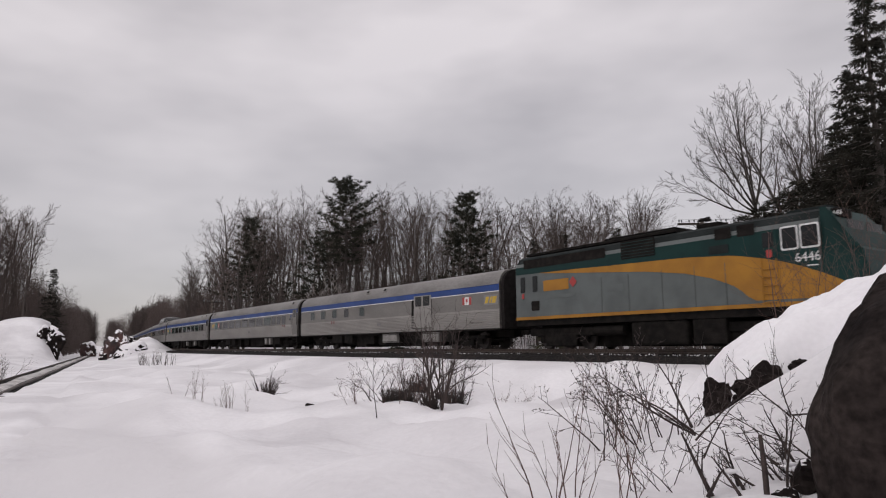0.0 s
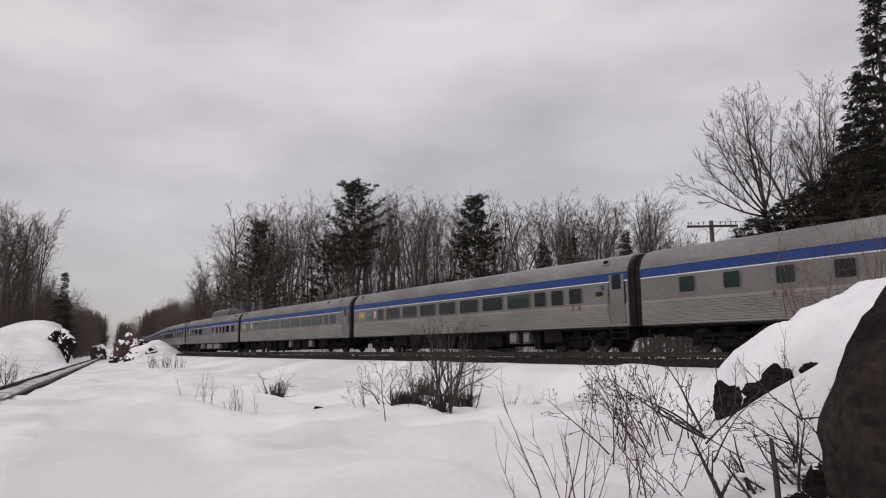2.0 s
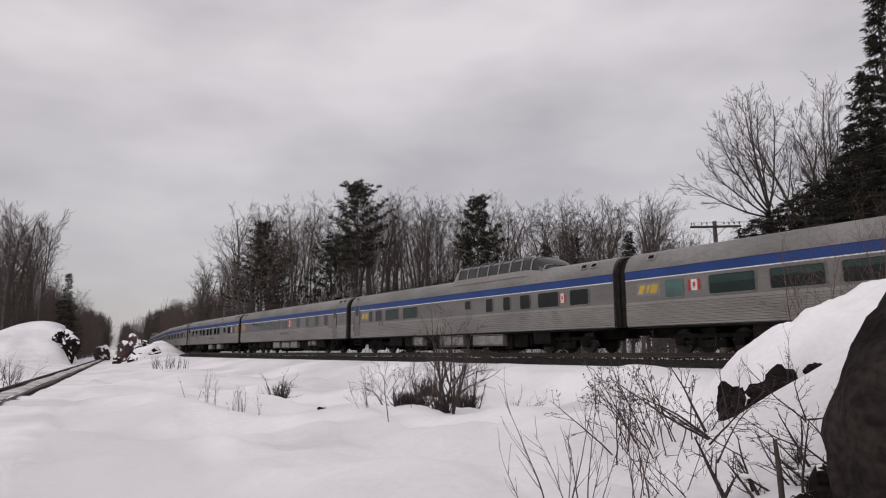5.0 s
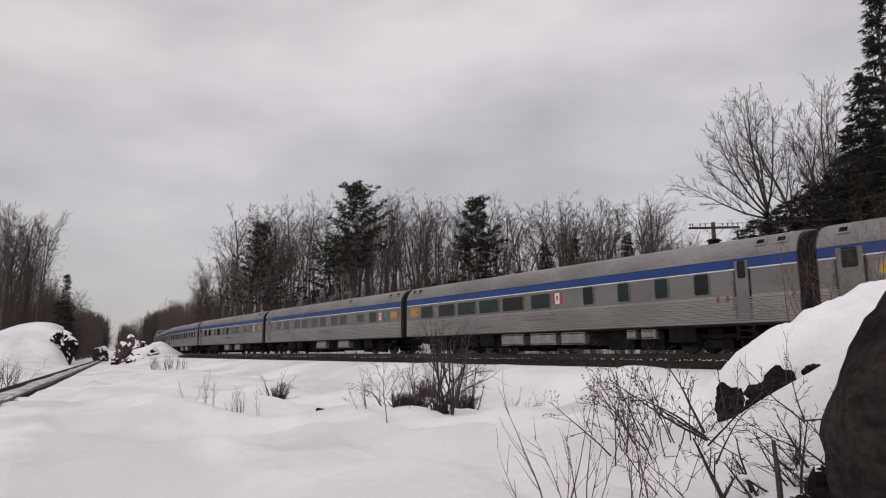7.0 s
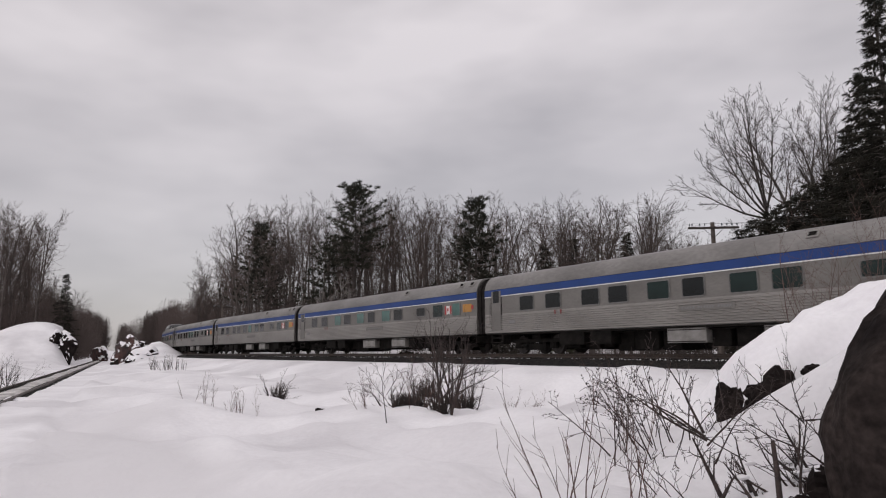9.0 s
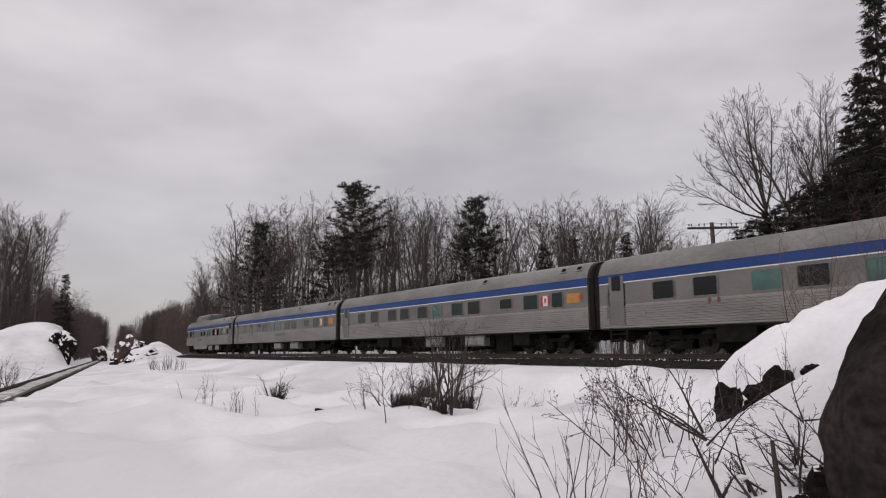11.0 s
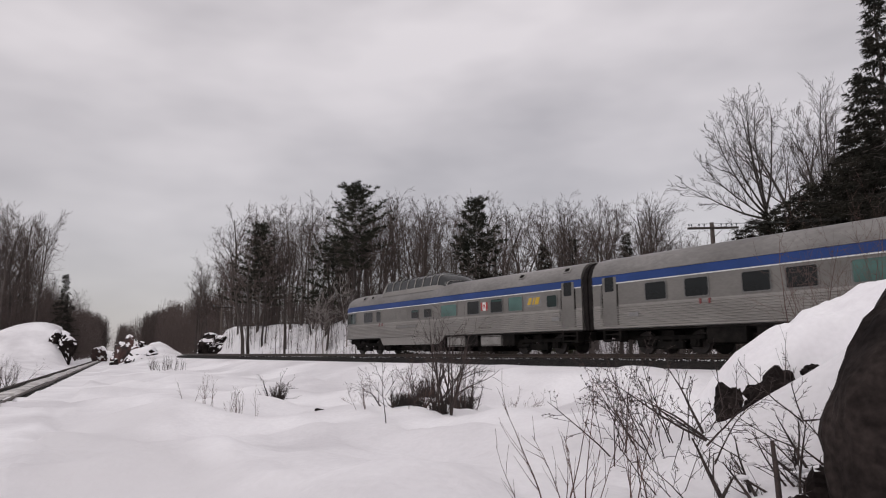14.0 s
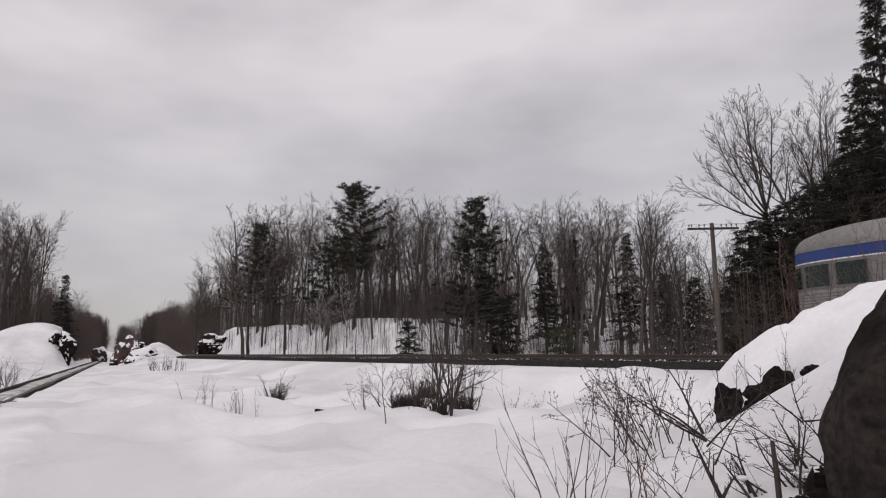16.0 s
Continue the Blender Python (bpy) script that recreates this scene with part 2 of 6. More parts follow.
def track_coords(x, y):
    """Along and lateral coordinates of points (arrays) relative to the main line."""
    x, y = np.asarray(x, float), np.asarray(y, float)
    best, bs, bl = np.full(x.shape, 1e9), np.zeros(x.shape), np.zeros(x.shape)
    for i in range(0, len(S), 4):
        dx, dy = x - TX[i], y - TY[i]
        d = np.hypot(dx, dy)
        m = d < best
        best[m], bs[m] = d[m], S[i]
    cx, cy, ch = np.interp(bs, S, TX), np.interp(bs, S, TY), np.interp(bs, S, HEAD)
    bl = (x - cx) * np.sin(ch) - (y - cy) * np.cos(ch)
    bs = bs + (x - cx) * np.cos(ch) + (y - cy) * np.sin(ch)
    return bs, bl


# the second, lower line at the other side of the rock
LINE2_P, LINE2_D = np.array((-17.7, 26.8)), np.array((-0.431, 0.9025))


def line2_coords(x, y):
    dx, dy = x - LINE2_P[0], y - LINE2_P[1]
    return dx * LINE2_D[0] + dy * LINE2_D[1], dx * LINE2_D[1] - dy * LINE2_D[0]


def smooth01(a, b, v):
    t = np.clip((v - a) / (b - a), 0, 1)
    return t * t * (3 - 2 * t)


_wr = np.random.RandomState(5)
WAVES = [(_wr.uniform(0.05, 0.5), _wr.uniform(0, 6.28), _wr.uniform(0, 6.28)) for _ in range(14)]


def undulate(x, y):
    z = 0
    for k, a, ph in WAVES:
        z = z + 0.022 / (0.25 + k) * np.sin(k * (x * math.cos(a) + y * math.sin(a)) + ph)
    return z


def bump2(x, y, cx, cy, rx, ry, rot=0.0):
    c, s = math.cos(rot), math.sin(rot)
    dx, dy = x - cx, y - cy
    u, v = (dx * c + dy * s) / rx, (-dx * s + dy * c) / ry
    return np.exp(-(u * u + v * v))


def trail_coords(x, y):
    """Across and along the packed trail, and how far a place lies on it."""
    pu, pv = (x + 3.2) * -0.437 + (y - 7.6) * 0.899, (x + 3.2) * 0.899 + (y - 7.6) * 0.437
    pv = pv + 0.8 * np.sin(pu * 0.09) + 0.12 * np.sin(pu * 0.9)
    return pv, pu, (1 - smooth01(0.75, 1.75, np.abs(pv) + 0.18 * np.sin(pu * 2.3) + 0.1 * np.sin(pu * 5.1))) * smooth01(-6, -2, pu) * (1 - 0.85 * smooth01(7, 20, pu))


def ground_height(x, y):
    x, y = np.asarray(x, float), np.asarray(y, float)
    s, d = track_coords(x, y)
    s2, d2 = line2_coords(x, y)
    und = undulate(x, y)
    # open snow on the camera's side
    low = -1.36 + 0.5 * und
    near = low + (-0.50 - low) * (1 - smooth01(4.2, 9.0, d + und * 2.6 + 0.5 * np.sin(s * 0.9) + 0.3 * np.sin(s * 2.1)))
    z = np.where(d > 0, near, -0.5)
    # drifts across the open snow
    drift = np.sin(0.55 * x + 0.8 * y + 1.3 * np.sin(0.22 * x - 0.1 * y)) * np.sin(0.13 * x + 0.31 * y + 0.7)
    z = z + np.where(d > 4, 0.17 * drift * smooth01(4, 9, d) * (1 - smooth01(40, 90, np.hypot(x, y))), 0)
    for k, a, ph, am in ((0.9, 0.4, 1.0, 0.11), (1.5, 1.3, 2.0, 0.085), (2.3, 2.2, 0.5, 0.055), (3.4, 0.9, 4.0, 0.028), (1.2, 2.7, 3.0, 0.09), (5.1, 1.9, 1.0, 0.013), (7.3, 0.2, 2.0, 0.007)):
        w = np.sin(k * (x * math.cos(a) + y * math.sin(a)) + ph + 1.1 * np.sin(0.4 * k * (x * math.sin(a) - y * math.cos(a)) + ph))
        z = z + np.where(d > 3, am * w * smooth01(3, 7, d) * (1 - smooth01(40, 80, np.hypot(x, y))), 0)
    # behind the line: shallow ditch, then the snowy bank and the woods' floor
    b = -d
    floor = -0.55 - 0.25 * smooth01(3, 5, b) + 0.5 * smooth01(8, 30, b) + 2.2 * smooth01(30, 110, b)
    ridge = smooth01(-92, -80, s) * (1 - smooth01(-29, -17, s))
    crest = 4.0 + 0.45 * np.sin(s * 0.31 + 1.0) + 0.9 * und
    toe = np.interp(s, (-80, -62, -45, -30), (2.9, 3.0, 3.5, 3.8))
    crest = crest + 0.5 * (1 - smooth01(-70, -55, s))
    floor = floor + ridge * crest * smooth01(0.0, 1.0, (b - toe + 0.5 * und) / np.interp(s, (-80, -45), (3.6, 5.2)))
    floor = floor + 7.0 * smooth01(2.5, 9.5, s) * smooth01(12, 26, b)
    floor = floor + 7.0 * (1 - smooth01(-140, -112, s)) * smooth01(7, 28, b)
    z = np.where(d < 0, floor + 0.25 * und * smooth01(4, 10, b), z)
    # second line lies lower; rock and woods rise beyond it
    flat2 = smooth01(2.2, 6.0, np.abs(d2))
    z = np.where((d2 < 3) & (s2 > -60), z * flat2 + -1.62 * (1 - flat2), z)
    far2 = np.maximum(-d2, 0)
    z = z + 1.0 * smooth01(6, 30, far2) + 9.0 * smooth01(25, 90, far2) * smooth01(30, 80, s2)
    z = z + 6.4 * bump2(x, y, -61.0, 102.0, 9.5, 9.0, 0.5) * smooth01(1.9, 4.0, far2) + 2.0 * bump2(x, y, -50.0, 70.0, 9.0, 14.0, 0.4) * smooth01(3, 12, far2)
    z = z + 7.0 * smooth01(110, 220, s2) * smooth01(4, 30, far2)
    # rise between the two lines, where the rock stands
    z = z + 2.4 * bump2(x, y, -43.2, 102.0, 2.8, 7.0, 0.45)
    # packed trail along the open snow, with a churned edge
    pv, pu, trail = trail_coords(x, y)
    z = z - trail * (0.12 + 0.012 * np.sin(pu * 9.0 + 2.0 * np.sin(pv * 3)))
    edge = np.exp(-((np.abs(pv) - 1.5) / 0.28) ** 2) * smooth01(-4, 2, pu) * (1 - smooth01(14, 30, pu))
    z = z + edge * (0.05 + 0.03 * np.sin(pu * 5.3 + 3 * np.sin(pu * 1.7)) + 0.02 * np.sin(pu * 13.0))
    churn = smooth01(-4.2, -2.6, -np.abs(pv + 2.6)) * (pv < -1.3) * (1 - smooth01(40, 60, pu))
    z = z + churn * 0.022 * np.sin(pu * 7.1 + 1.5 * np.sin(pv * 4.0)) * np.sin(pv * 5.0 + pu)
    # wind-cut steps in the open snow
    ph = 0.36 * y + 0.22 * x + 1.1 * np.sin(0.21 * x + 0.4) + 0.5 * np.sin(0.53 * x - 0.3 * y)
    saw = ph - np.floor(ph)
    step = smooth01(0.0, 0.86, saw) * (1 - smooth01(0.86, 1.0, saw))
    z = z + np.where(d > 6, 0.13 * step * smooth01(6, 11, d) * (1 - smooth01(28, 45, np.hypot(x, y))) * (1 - trail) * (0.5 + 0.5 * np.sin(0.37 * x + 0.9)), 0)
    # snow shelf before the boulders close to the camera
    z = z + 0.85 * bump2(x, y, 4.9, 9.3, 1.5, 1.0) + 1.25 * bump2(x, y, 6.4, 8.7, 1.2, 1.3)
    return z


def gz(x, y):
    return float(ground_height(np.array([x]), np.array([y]))[0])


def packed_snow():
    """The open snow, greyer and smoother where a trail has packed it."""
    n, l = M_SNOW.node_tree.nodes, M_SNOW.node_tree.links
    b = n["Principled BSDF"]
    at, mx = n.new("ShaderNodeAttribute"), n.new("ShaderNodeMix")
    at.attribute_name, mx.data_type = "packed", "RGBA"
    old = b.inputs["Base Color"].links[0].from_socket
    l.new(at.outputs["Fac"], mx.inputs[0])
    l.new(old, mx.inputs[6])
    mx.inputs[7].default_value = (0.705, 0.692, 0.708, 1)
    l.new(mx.outputs[2], b.inputs["Base Color"])
    return M_SNOW


def build_ground():
    inner = np.linspace(-50, 50, 181)
    outer = np.linspace(50, 310, 66)[1:-1]
    ang = np.radians(np.concatenate([inner, outer]))
    rad = np.concatenate([[0.001, 0.6], np.geomspace(1.2, 130, 190), np.geomspace(140, 3500, 30)])
    a, r = np.meshgrid(ang, rad)
    x, y = r * np.sin(a) + 0.25, r * np.cos(a) - 0.75
    z = ground_height(x.ravel(), y.ravel()).reshape(x.shape)
    v = np.stack([x, y, z], -1).reshape(-1, 3)
    n = len(ang)
    i, j = np.meshgrid(np.arange(len(rad) - 1), np.arange(n), indexing="ij")
    q = np.stack([i * n + j, i * n + (j + 1) % n, (i + 1) * n + (j + 1) % n, (i + 1) * n + j], -1).reshape(-1, 4)[:, ::-1]
    me = mesh_from("ground", v, q, packed_snow(), smooth=True)
    me.attributes.new("packed", "FLOAT", "POINT").data.foreach_set("value", trail_coords(v[:, 0], v[:, 1])[2].astype(np.float32))
    ob = new("ground", me)
    tagged(ob, "snow-covered ground with soft wind-shaped undulations", "snow", kind="structure")


build_ground()


def rail_mesh(name, pts, w=0.075, h=0.17):
    prof = [(-0.07, -h), (0.07, -h), (0.07, -h + 0.03), (0.012, -h + 0.045), (0.012, -0.045), (w / 2, -0.04), (w / 2, -0.006), (w / 2 - 0.008, 0), (-w / 2 + 0.008, 0),
            (-w / 2, -0.006), (-w / 2, -0.04), (-0.012, -0.045), (-0.012, -h + 0.045), (-0.07, -h + 0.03)]
    v = []
    for x, y, hd, z in pts:
        for a, b in prof:
            v.append((x + math.sin(hd) * a, y - math.cos(hd) * a, z + b))
    m = len(prof)
    q = [(i * m + j, i * m + (j + 1) % m, (i + 1) * m + (j + 1) % m, (i + 1) * m + j) for i in range(len(pts) - 1) for j in range(m)]
    return mesh_from(name, v, q, M_RAIL)


def strip_mesh(name, centre, prof, mat):
    """A bed: cross-section prof (lateral, height) along the points of centre."""
    v = []
    for k, (x, y, hd, z) in enumerate(centre):
        for j, (a, b) in enumerate(prof):
            jog = 0.05 * math.sin(k * 12.9 + j * 4.1)
            v.append((x + math.sin(hd) * (a + jog), y - math.cos(hd) * (a + jog), z + b + 0.4 * jog))
    m = len(prof)
    q = [(i * m + j, i * m + j + 1, (i + 1) * m + j + 1, (i + 1) * m + j) for i in range(len(centre) - 1) for j in range(m - 1)]
    return mesh_from(name, v, q, mat)


def build_tracks():
    main = thing("railway_track", "steel rails on dark ties in snow-dusted gravel ballast", "railway track", kind="structure")
    ss = np.arange(-230, 90, 2.0)
    for lat in (0.755, -0.755):
        part("rail", rail_mesh("rail", [(*on_track(s, lat), 0.0) for s in ss]), None, main)
    bed = [(*on_track(s), 0.0) for s in np.arange(-230, 90, 0.7)]
    part("ballast_bed", strip_mesh("ballast_bed", bed, [(-3.3, -0.62), (-2.1, -0.27), (-1.3, -0.22), (0, -0.235), (1.3, -0.22), (2.1, -0.27), (3.4, -0.66)], M_BALLAST), None, main, "dark gravel bed")
    tie = part("tie", boxes((-0.11, 0.11, -1.3, 1.3, -0.33, -0.165), bevel=0.012), M_TIE, main)
    x, y, h = on_track(-60)
    tie.matrix_basis = pose(x, y, 0, 0, 0, math.degrees(h))
    for i in range(1, 170):
        s = -60 + i * 0.53
        t = new("tie", tie.data)
        t.parent = main
        x, y, h = on_track(s)
        t.matrix_basis = pose(x, y, 0.004 * math.sin(i * 7.7), 0, 0, math.degrees(h) + 0.8 * math.sin(i * 3.3))
    # loose stones and snow lumps on the shoulder
    rng = random.Random(3)
    for nm, mt, count, lo, hi in (("ballast_stones", M_BALLAST, 5200, 0.03, 0.075), ("snow_crumbs", M_SNOWCAP, 1100, 0.02, 0.05)):
        vs, fs = [], []
        octa = [(1, 0, 0), (-1, 0, 0), (0, 1, 0), (0, -1, 0), (0, 0, 1), (0, 0, -1)]
        tri = [(0, 2, 4), (2, 1, 4), (1, 3, 4), (3, 0, 4), (2, 0, 5), (1, 2, 5), (3, 1, 5), (0, 3, 5)]
        for _ in range(count):
            s, lat = rng.uniform(-45, 22), rng.uniform(1.0, 3.4) * rng.choice((1, 1, 1, -1))
            if mt is M_SNOWCAP and rng.random() < 0.75:
                lat = rng.gauss(1.45, 0.13)
            x, y, h = on_track(s, lat)
            z = -0.22 if abs(lat) < 1.3 else -0.22 - (abs(lat) - 1.3) * 0.19
            r, k = rng.uniform(lo, hi), len(vs)
            vs += [(x + a * r * rng.uniform(0.7, 1.3), y + b * r * rng.uniform(0.7, 1.3), z + r * 0.3 + c * r * rng.uniform(0.6, 1)) for a, b, c in octa]
            fs += [(a + k, b + k, c + k) for a, b, c in tri]
        tagged(part(nm, mesh_from(nm, vs, fs, mt), None, main), kind="stuff")
    second = thing("railway_track", "lower single railway track half buried in snow", "railway track", kind="structure")
    hd2 = math.atan2(LINE2_D[1], LINE2_D[0]) - math.pi
    pts = lambda lat, step: [(LINE2_P[0] + LINE2_D[0] * s + LINE2_D[1] * lat, LINE2_P[1] + LINE2_D[1] * s - LINE2_D[0] * lat, hd2, -1.45) for s in np.arange(-22, 230, step)]
    for lat in (-0.72, 0.72):
        part("rail", rail_mesh("rail", pts(lat, 4.0)), None, second)
    part("ballast_bed", strip_mesh("ballast_bed", pts(0, 0.9), [(-1.15, -0.30), (-0.9, -0.13), (-0.45, -0.12), (0, -0.10), (0.45, -0.12), (0.9, -0.13), (1.25, -0.32)], M_BALLAST), None, second, "dark gravel bed")
    part("snow_strip", strip_mesh("snow_strip", pts(0, 0.9), [(-0.42, -0.13), (-0.3, -0.06), (0, -0.04), (0.3, -0.06), (0.44, -0.13)], M_DIRTY), None, second, "dirty packed snow between the rails")


build_tracks()


# ---- trees ----
def wander(rng, d, amount):
    v = Vector((d[0] + rng.gauss(0, amount), d[1] + rng.gauss(0, amount), d[2] + rng.gauss(0, amount)))
    return v.normalized()


def grow(rng, segs, p, d, length, r, level, spec):
    """Adds a limb and its side shoots as tapered segments: (start, end, radius, radius, level)."""
    n = spec["pieces"][level]
    q, dirn, rad = Vector(p), Vector(d), r
    for i in range(n):
        step = length / n
        dirn = wander(rng, dirn, spec["wander"][level])
        dirn = (dirn + Vector((0, 0, spec["lift"][level]))).normalized()
        end = q + dirn * step
        r2 = max(r * (1 - (i + 1) / n * spec["taper"]), spec["least"] * 0.5)
        segs.append((q.copy(), end.copy(), rad, r2, level))
        if level + 1 < len(spec["pieces"]):
            f = (i + 1) / n
            if f >= spec["bare"][level]:
                for _ in range(spec["shoots"][level]):
                    if rng.random() < 0.88:
                        side = dirn.cross(Vector((rng.gauss(0, 1), rng.gauss(0, 1), rng.gauss(0, 1)))).normalized()
                        a = radians(rng.uniform(*spec["angle"][level]))
                        nd = dirn * math.cos(a) + side * math.sin(a)
                        ln = length * spec["ratio"][level] * (1.15 - 0.75 * f * spec["cone"]) * rng.uniform(0.65, 1.15)
                        at = q.lerp(end, rng.random())
                        grow(rng, segs, at, nd, ln, max(rad * spec["thin"][level], spec["least"]), level + 1, spec)
        q, rad = end, r2
    return segs


FOREST = dict(pieces=(13, 5, 4, 2), wander=(0.03, 0.07, 0.09, 0.09), lift=(0.03, 0.10, 0.07, 0.05), taper=0.86, bare=(0.42, 0.2, 0.2), shoots=(2, 2, 2), angle=((24, 52), (22, 50), (22, 48)),
              ratio=(0.34, 0.5, 0.5), thin=(0.45, 0.55, 0.7), cone=0.75, least=0.011)
FAN = dict(pieces=(6, 11, 6, 4, 2), wander=(0.02, 0.035, 0.05, 0.06, 0.06), lift=(0.0, 0.045, 0.05, 0.04, 0.03), taper=0.86, bare=(2, 0.22, 0.2, 0.2), shoots=(0, 2, 1, 1),
           angle=((20, 40), (22, 46), (20, 44), (20, 44)), ratio=(0.5, 0.30, 0.45, 0.5), thin=(0.5, 0.5, 0.6, 0.8), cone=0.55, least=0.011)
LIMBY = dict(pieces=(12, 6, 4, 3), wander=(0.06, 0.10, 0.11, 0.1), lift=(0.03, 0.08, 0.05, 0.03), taper=0.82, bare=(0.5, 0.25, 0.2), shoots=(2, 2, 1), angle=((28, 62), (28, 56), (25, 55)),
             ratio=(0.36, 0.46, 0.46), thin=(0.55, 0.55, 0.65), cone=0.6, least=0.013)


def bare_tree(seed, height, radius, spec, label, mat=None, at=None, lean=(0, 0)):
    rng = random.Random(seed)
    segs = grow(rng, [], (0, 0, -0.3), (lean[0], lean[1], 1), height, radius, 0, spec)
    top = max(s[1][2] for s in segs)
    k = height / top
    scaled = [(a * k, b * k, c, d, l) for a, b, c, d, l in segs]
    tree = thing("bare_tree", label, "tree", at=at)
    part("trunk", tube_mesh("trunk", [s[:4] for s in scaled if s[4] == 0], mat or M_BARK, 8), None, tree)
    part("crown", tube_mesh("crown", [s[:4] for s in scaled if s[4] > 0], mat or M_TWIG, 3), None, tree, "leafless branches and twigs")["kind"] = "stuff"
    return tree


def needles(rng, centres, sizes, count, droop=0.2, flat=0.5, width=0.10):
    """Sprays of narrow needle blades about each centre."""
    vs, fs = [], []
    for (cx, cy, cz, dx, dy, dz), sz in zip(centres, sizes):
        out = Vector((dx, dy, dz))
        for _ in range(count):
            w = Vector((rng.gauss(0, 1), rng.gauss(0, 1), rng.gauss(0, 1) * flat)).normalized()
            d = (out * 0.9 + w - Vector((0, 0, droop))).normalized()
            ln = sz * rng.uniform(0.6, 1.25)
            side = d.cross(Vector((rng.gauss(0, 1), rng.gauss(0, 1), rng.gauss(0, 1)))).normalized() * (sz * width * rng.uniform(0.7, 1.3))
            b = Vector((cx, cy, cz)) + w * sz * 0.25
            k = len(vs)
            vs += [b - side, b + side, b + d * ln + side * 0.3, b + d * ln * 0.95 - side * 0.3]
            fs.append((k, k + 1, k + 2, k + 3))
    return vs, fs


def conifer(seed, height, base_r, label, shape="pine", at=None, bare=0.2, reach=3.2, blades=16, blade=0.42, droop=0.15, per=3.2, mat=None, crown="round"):
    """Whorls of limbs with needle sprays; pine: tiers of upswept plates with gaps, spruce: dense cone, hemlock: drooping sprays."""
    rng = random.Random(seed)
    tree = thing("conifer", label, "tree", at=at)
    trunk, limbs, centres, sizes = [], [], [], []
    p = Vector((0, 0, -0.3))
    trunk.append((p, Vector((0, 0, height)), base_r, base_r * 0.06))
    z = height * bare
    while z < height * 0.985:
        f = (z - height * bare) / (height * (1 - bare))
        if shape == "pine":
            env = reach * (0.50 + 0.50 * math.sin(math.pi * min(f * 0.75 + 0.22, 1.0))) * (1 - 0.55 * f ** 4) if crown == "round" else reach * (1 - f) ** 0.7 + 0.3
            gap, m = rng.uniform(0.55, 0.95) * (1 - 0.35 * f), rng.randint(4, 6)
        else:
            env = reach * (1 - f) ** (0.5 if crown == "full" else 0.85) + 0.2
            gap, m = rng.uniform(0.28, 0.5), rng.randint(5, 7)
        off = rng.uniform(0, 6.28)
        for j in range(m):
            a = off + j * 6.283 / m + rng.gauss(0, 0.25)
            ln = env * (rng.uniform(0.5, 1.12) if shape == "pine" else rng.uniform(0.35, 1.15))
            if shape == "pine":
                rise = 0.10 + 0.75 * f * f + rng.gauss(0, 0.08)
            else:
                rise = -0.12 + rng.gauss(0, 0.12)
            d = Vector((math.cos(a), math.sin(a), rise)).normalized()
            b = Vector((0, 0, z + rng.uniform(-0.15, 0.15)))
            e = b + d * ln
            if shape != "pine":
                e.z -= 0.03 * ln * ln
            limbs.append((b, e, 0.02 + 0.012 * ln, 0.008))
            steps = max(2, int(ln * per))
            for kk in range(steps):
                g = 0.26 + 0.78 * (kk + rng.random()) / steps
                c = b.lerp(e, g)
                lat = Vector((-d.y, d.x, 0)) * rng.gauss(0, 0.17 * ln * (0.4 + 0.6 * g))
                lift = 0.16 * g * g * ln * (shape == "pine")
                c = c + lat + Vector((0, 0, lift + rng.gauss(0, 0.05)))
                nd = (d + lat * 0.6 + Vector((0, 0, 0.35 * (shape == "pine")))).normalized()
                centres.append((c.x, c.y, c.z, nd.x, nd.y, nd.z))
                sizes.append(blade * rng.uniform(0.7, 1.25))
        z += gap
    vs, fs = needles(rng, centres, sizes, blades, droop if shape != "pine" else 0.0, 0.4 if shape == "pine" else 0.35)
    part("trunk", tube_mesh("trunk", trunk, M_BARK, 8), None, tree)
    part("limb_whorl", tube_mesh("limb_whorl", limbs, M_BARK, 3), None, tree)["kind"] = "stuff"
    part("crown", mesh_from("crown", vs, fs, mat or (M_NEEDLE if shape == "pine" else M_NEEDLE2)), None, tree, "dark green needles")["kind"] = "stuff"
    return tree


def spot(px, dist):
    """Ground place at a bearing (tangent of the angle to the right of straight ahead times 1000) and a distance ahead."""
    x = px / 1000.0 * dist
    return x, dist, gz(x, dist)


def place(tree, px, dist, scale=1.0, turn=0.0, copy=True, sink=0.1):
    x, y, z = spot(px, dist)
    m = pose(x, y, z - sink, 0, 0, turn)
    if copy:
        t = copy_thing(tree, m)
    else:
        t = tree
        t.matrix_basis = m
    t.scale = (scale, scale, scale)
    return t


LINE_B = np.array([np.interp(s, S, TX) / np.interp(s, S, TY) for s in range(-96, 26, 2)]) * 1000
LINE_D = np.array([np.interp(s, S, TY) for s in range(-96, 26, 2)])


def beyond(px, off):
    """Distance ahead of a place off metres behind the main line at that bearing."""
    return float(np.interp(px, LINE_B[LINE_B.argmin():], LINE_D[LINE_B.argmin():])) + off


def top_at(px, dist, up):
    """Height of a tree at a bearing and distance whose top stands up/1000 of that distance above the rails."""
    return up / 1000.0 * dist - spot(px, dist)[2]


WOODS_LABEL = "tall leafless hardwood tree in the snowy woods"
rng_w = random.Random(11)
KINDS = [bare_tree(20 + i, 14.0, 0.145 if i % 3 else 0.19, FOREST if i % 3 else LIMBY, WOODS_LABEL) for i in range(8)]
for k, t in enumerate(KINDS):
    place(t, -290 + k * 55, 72 + 3 * k, 1.0, k * 50, copy=False)


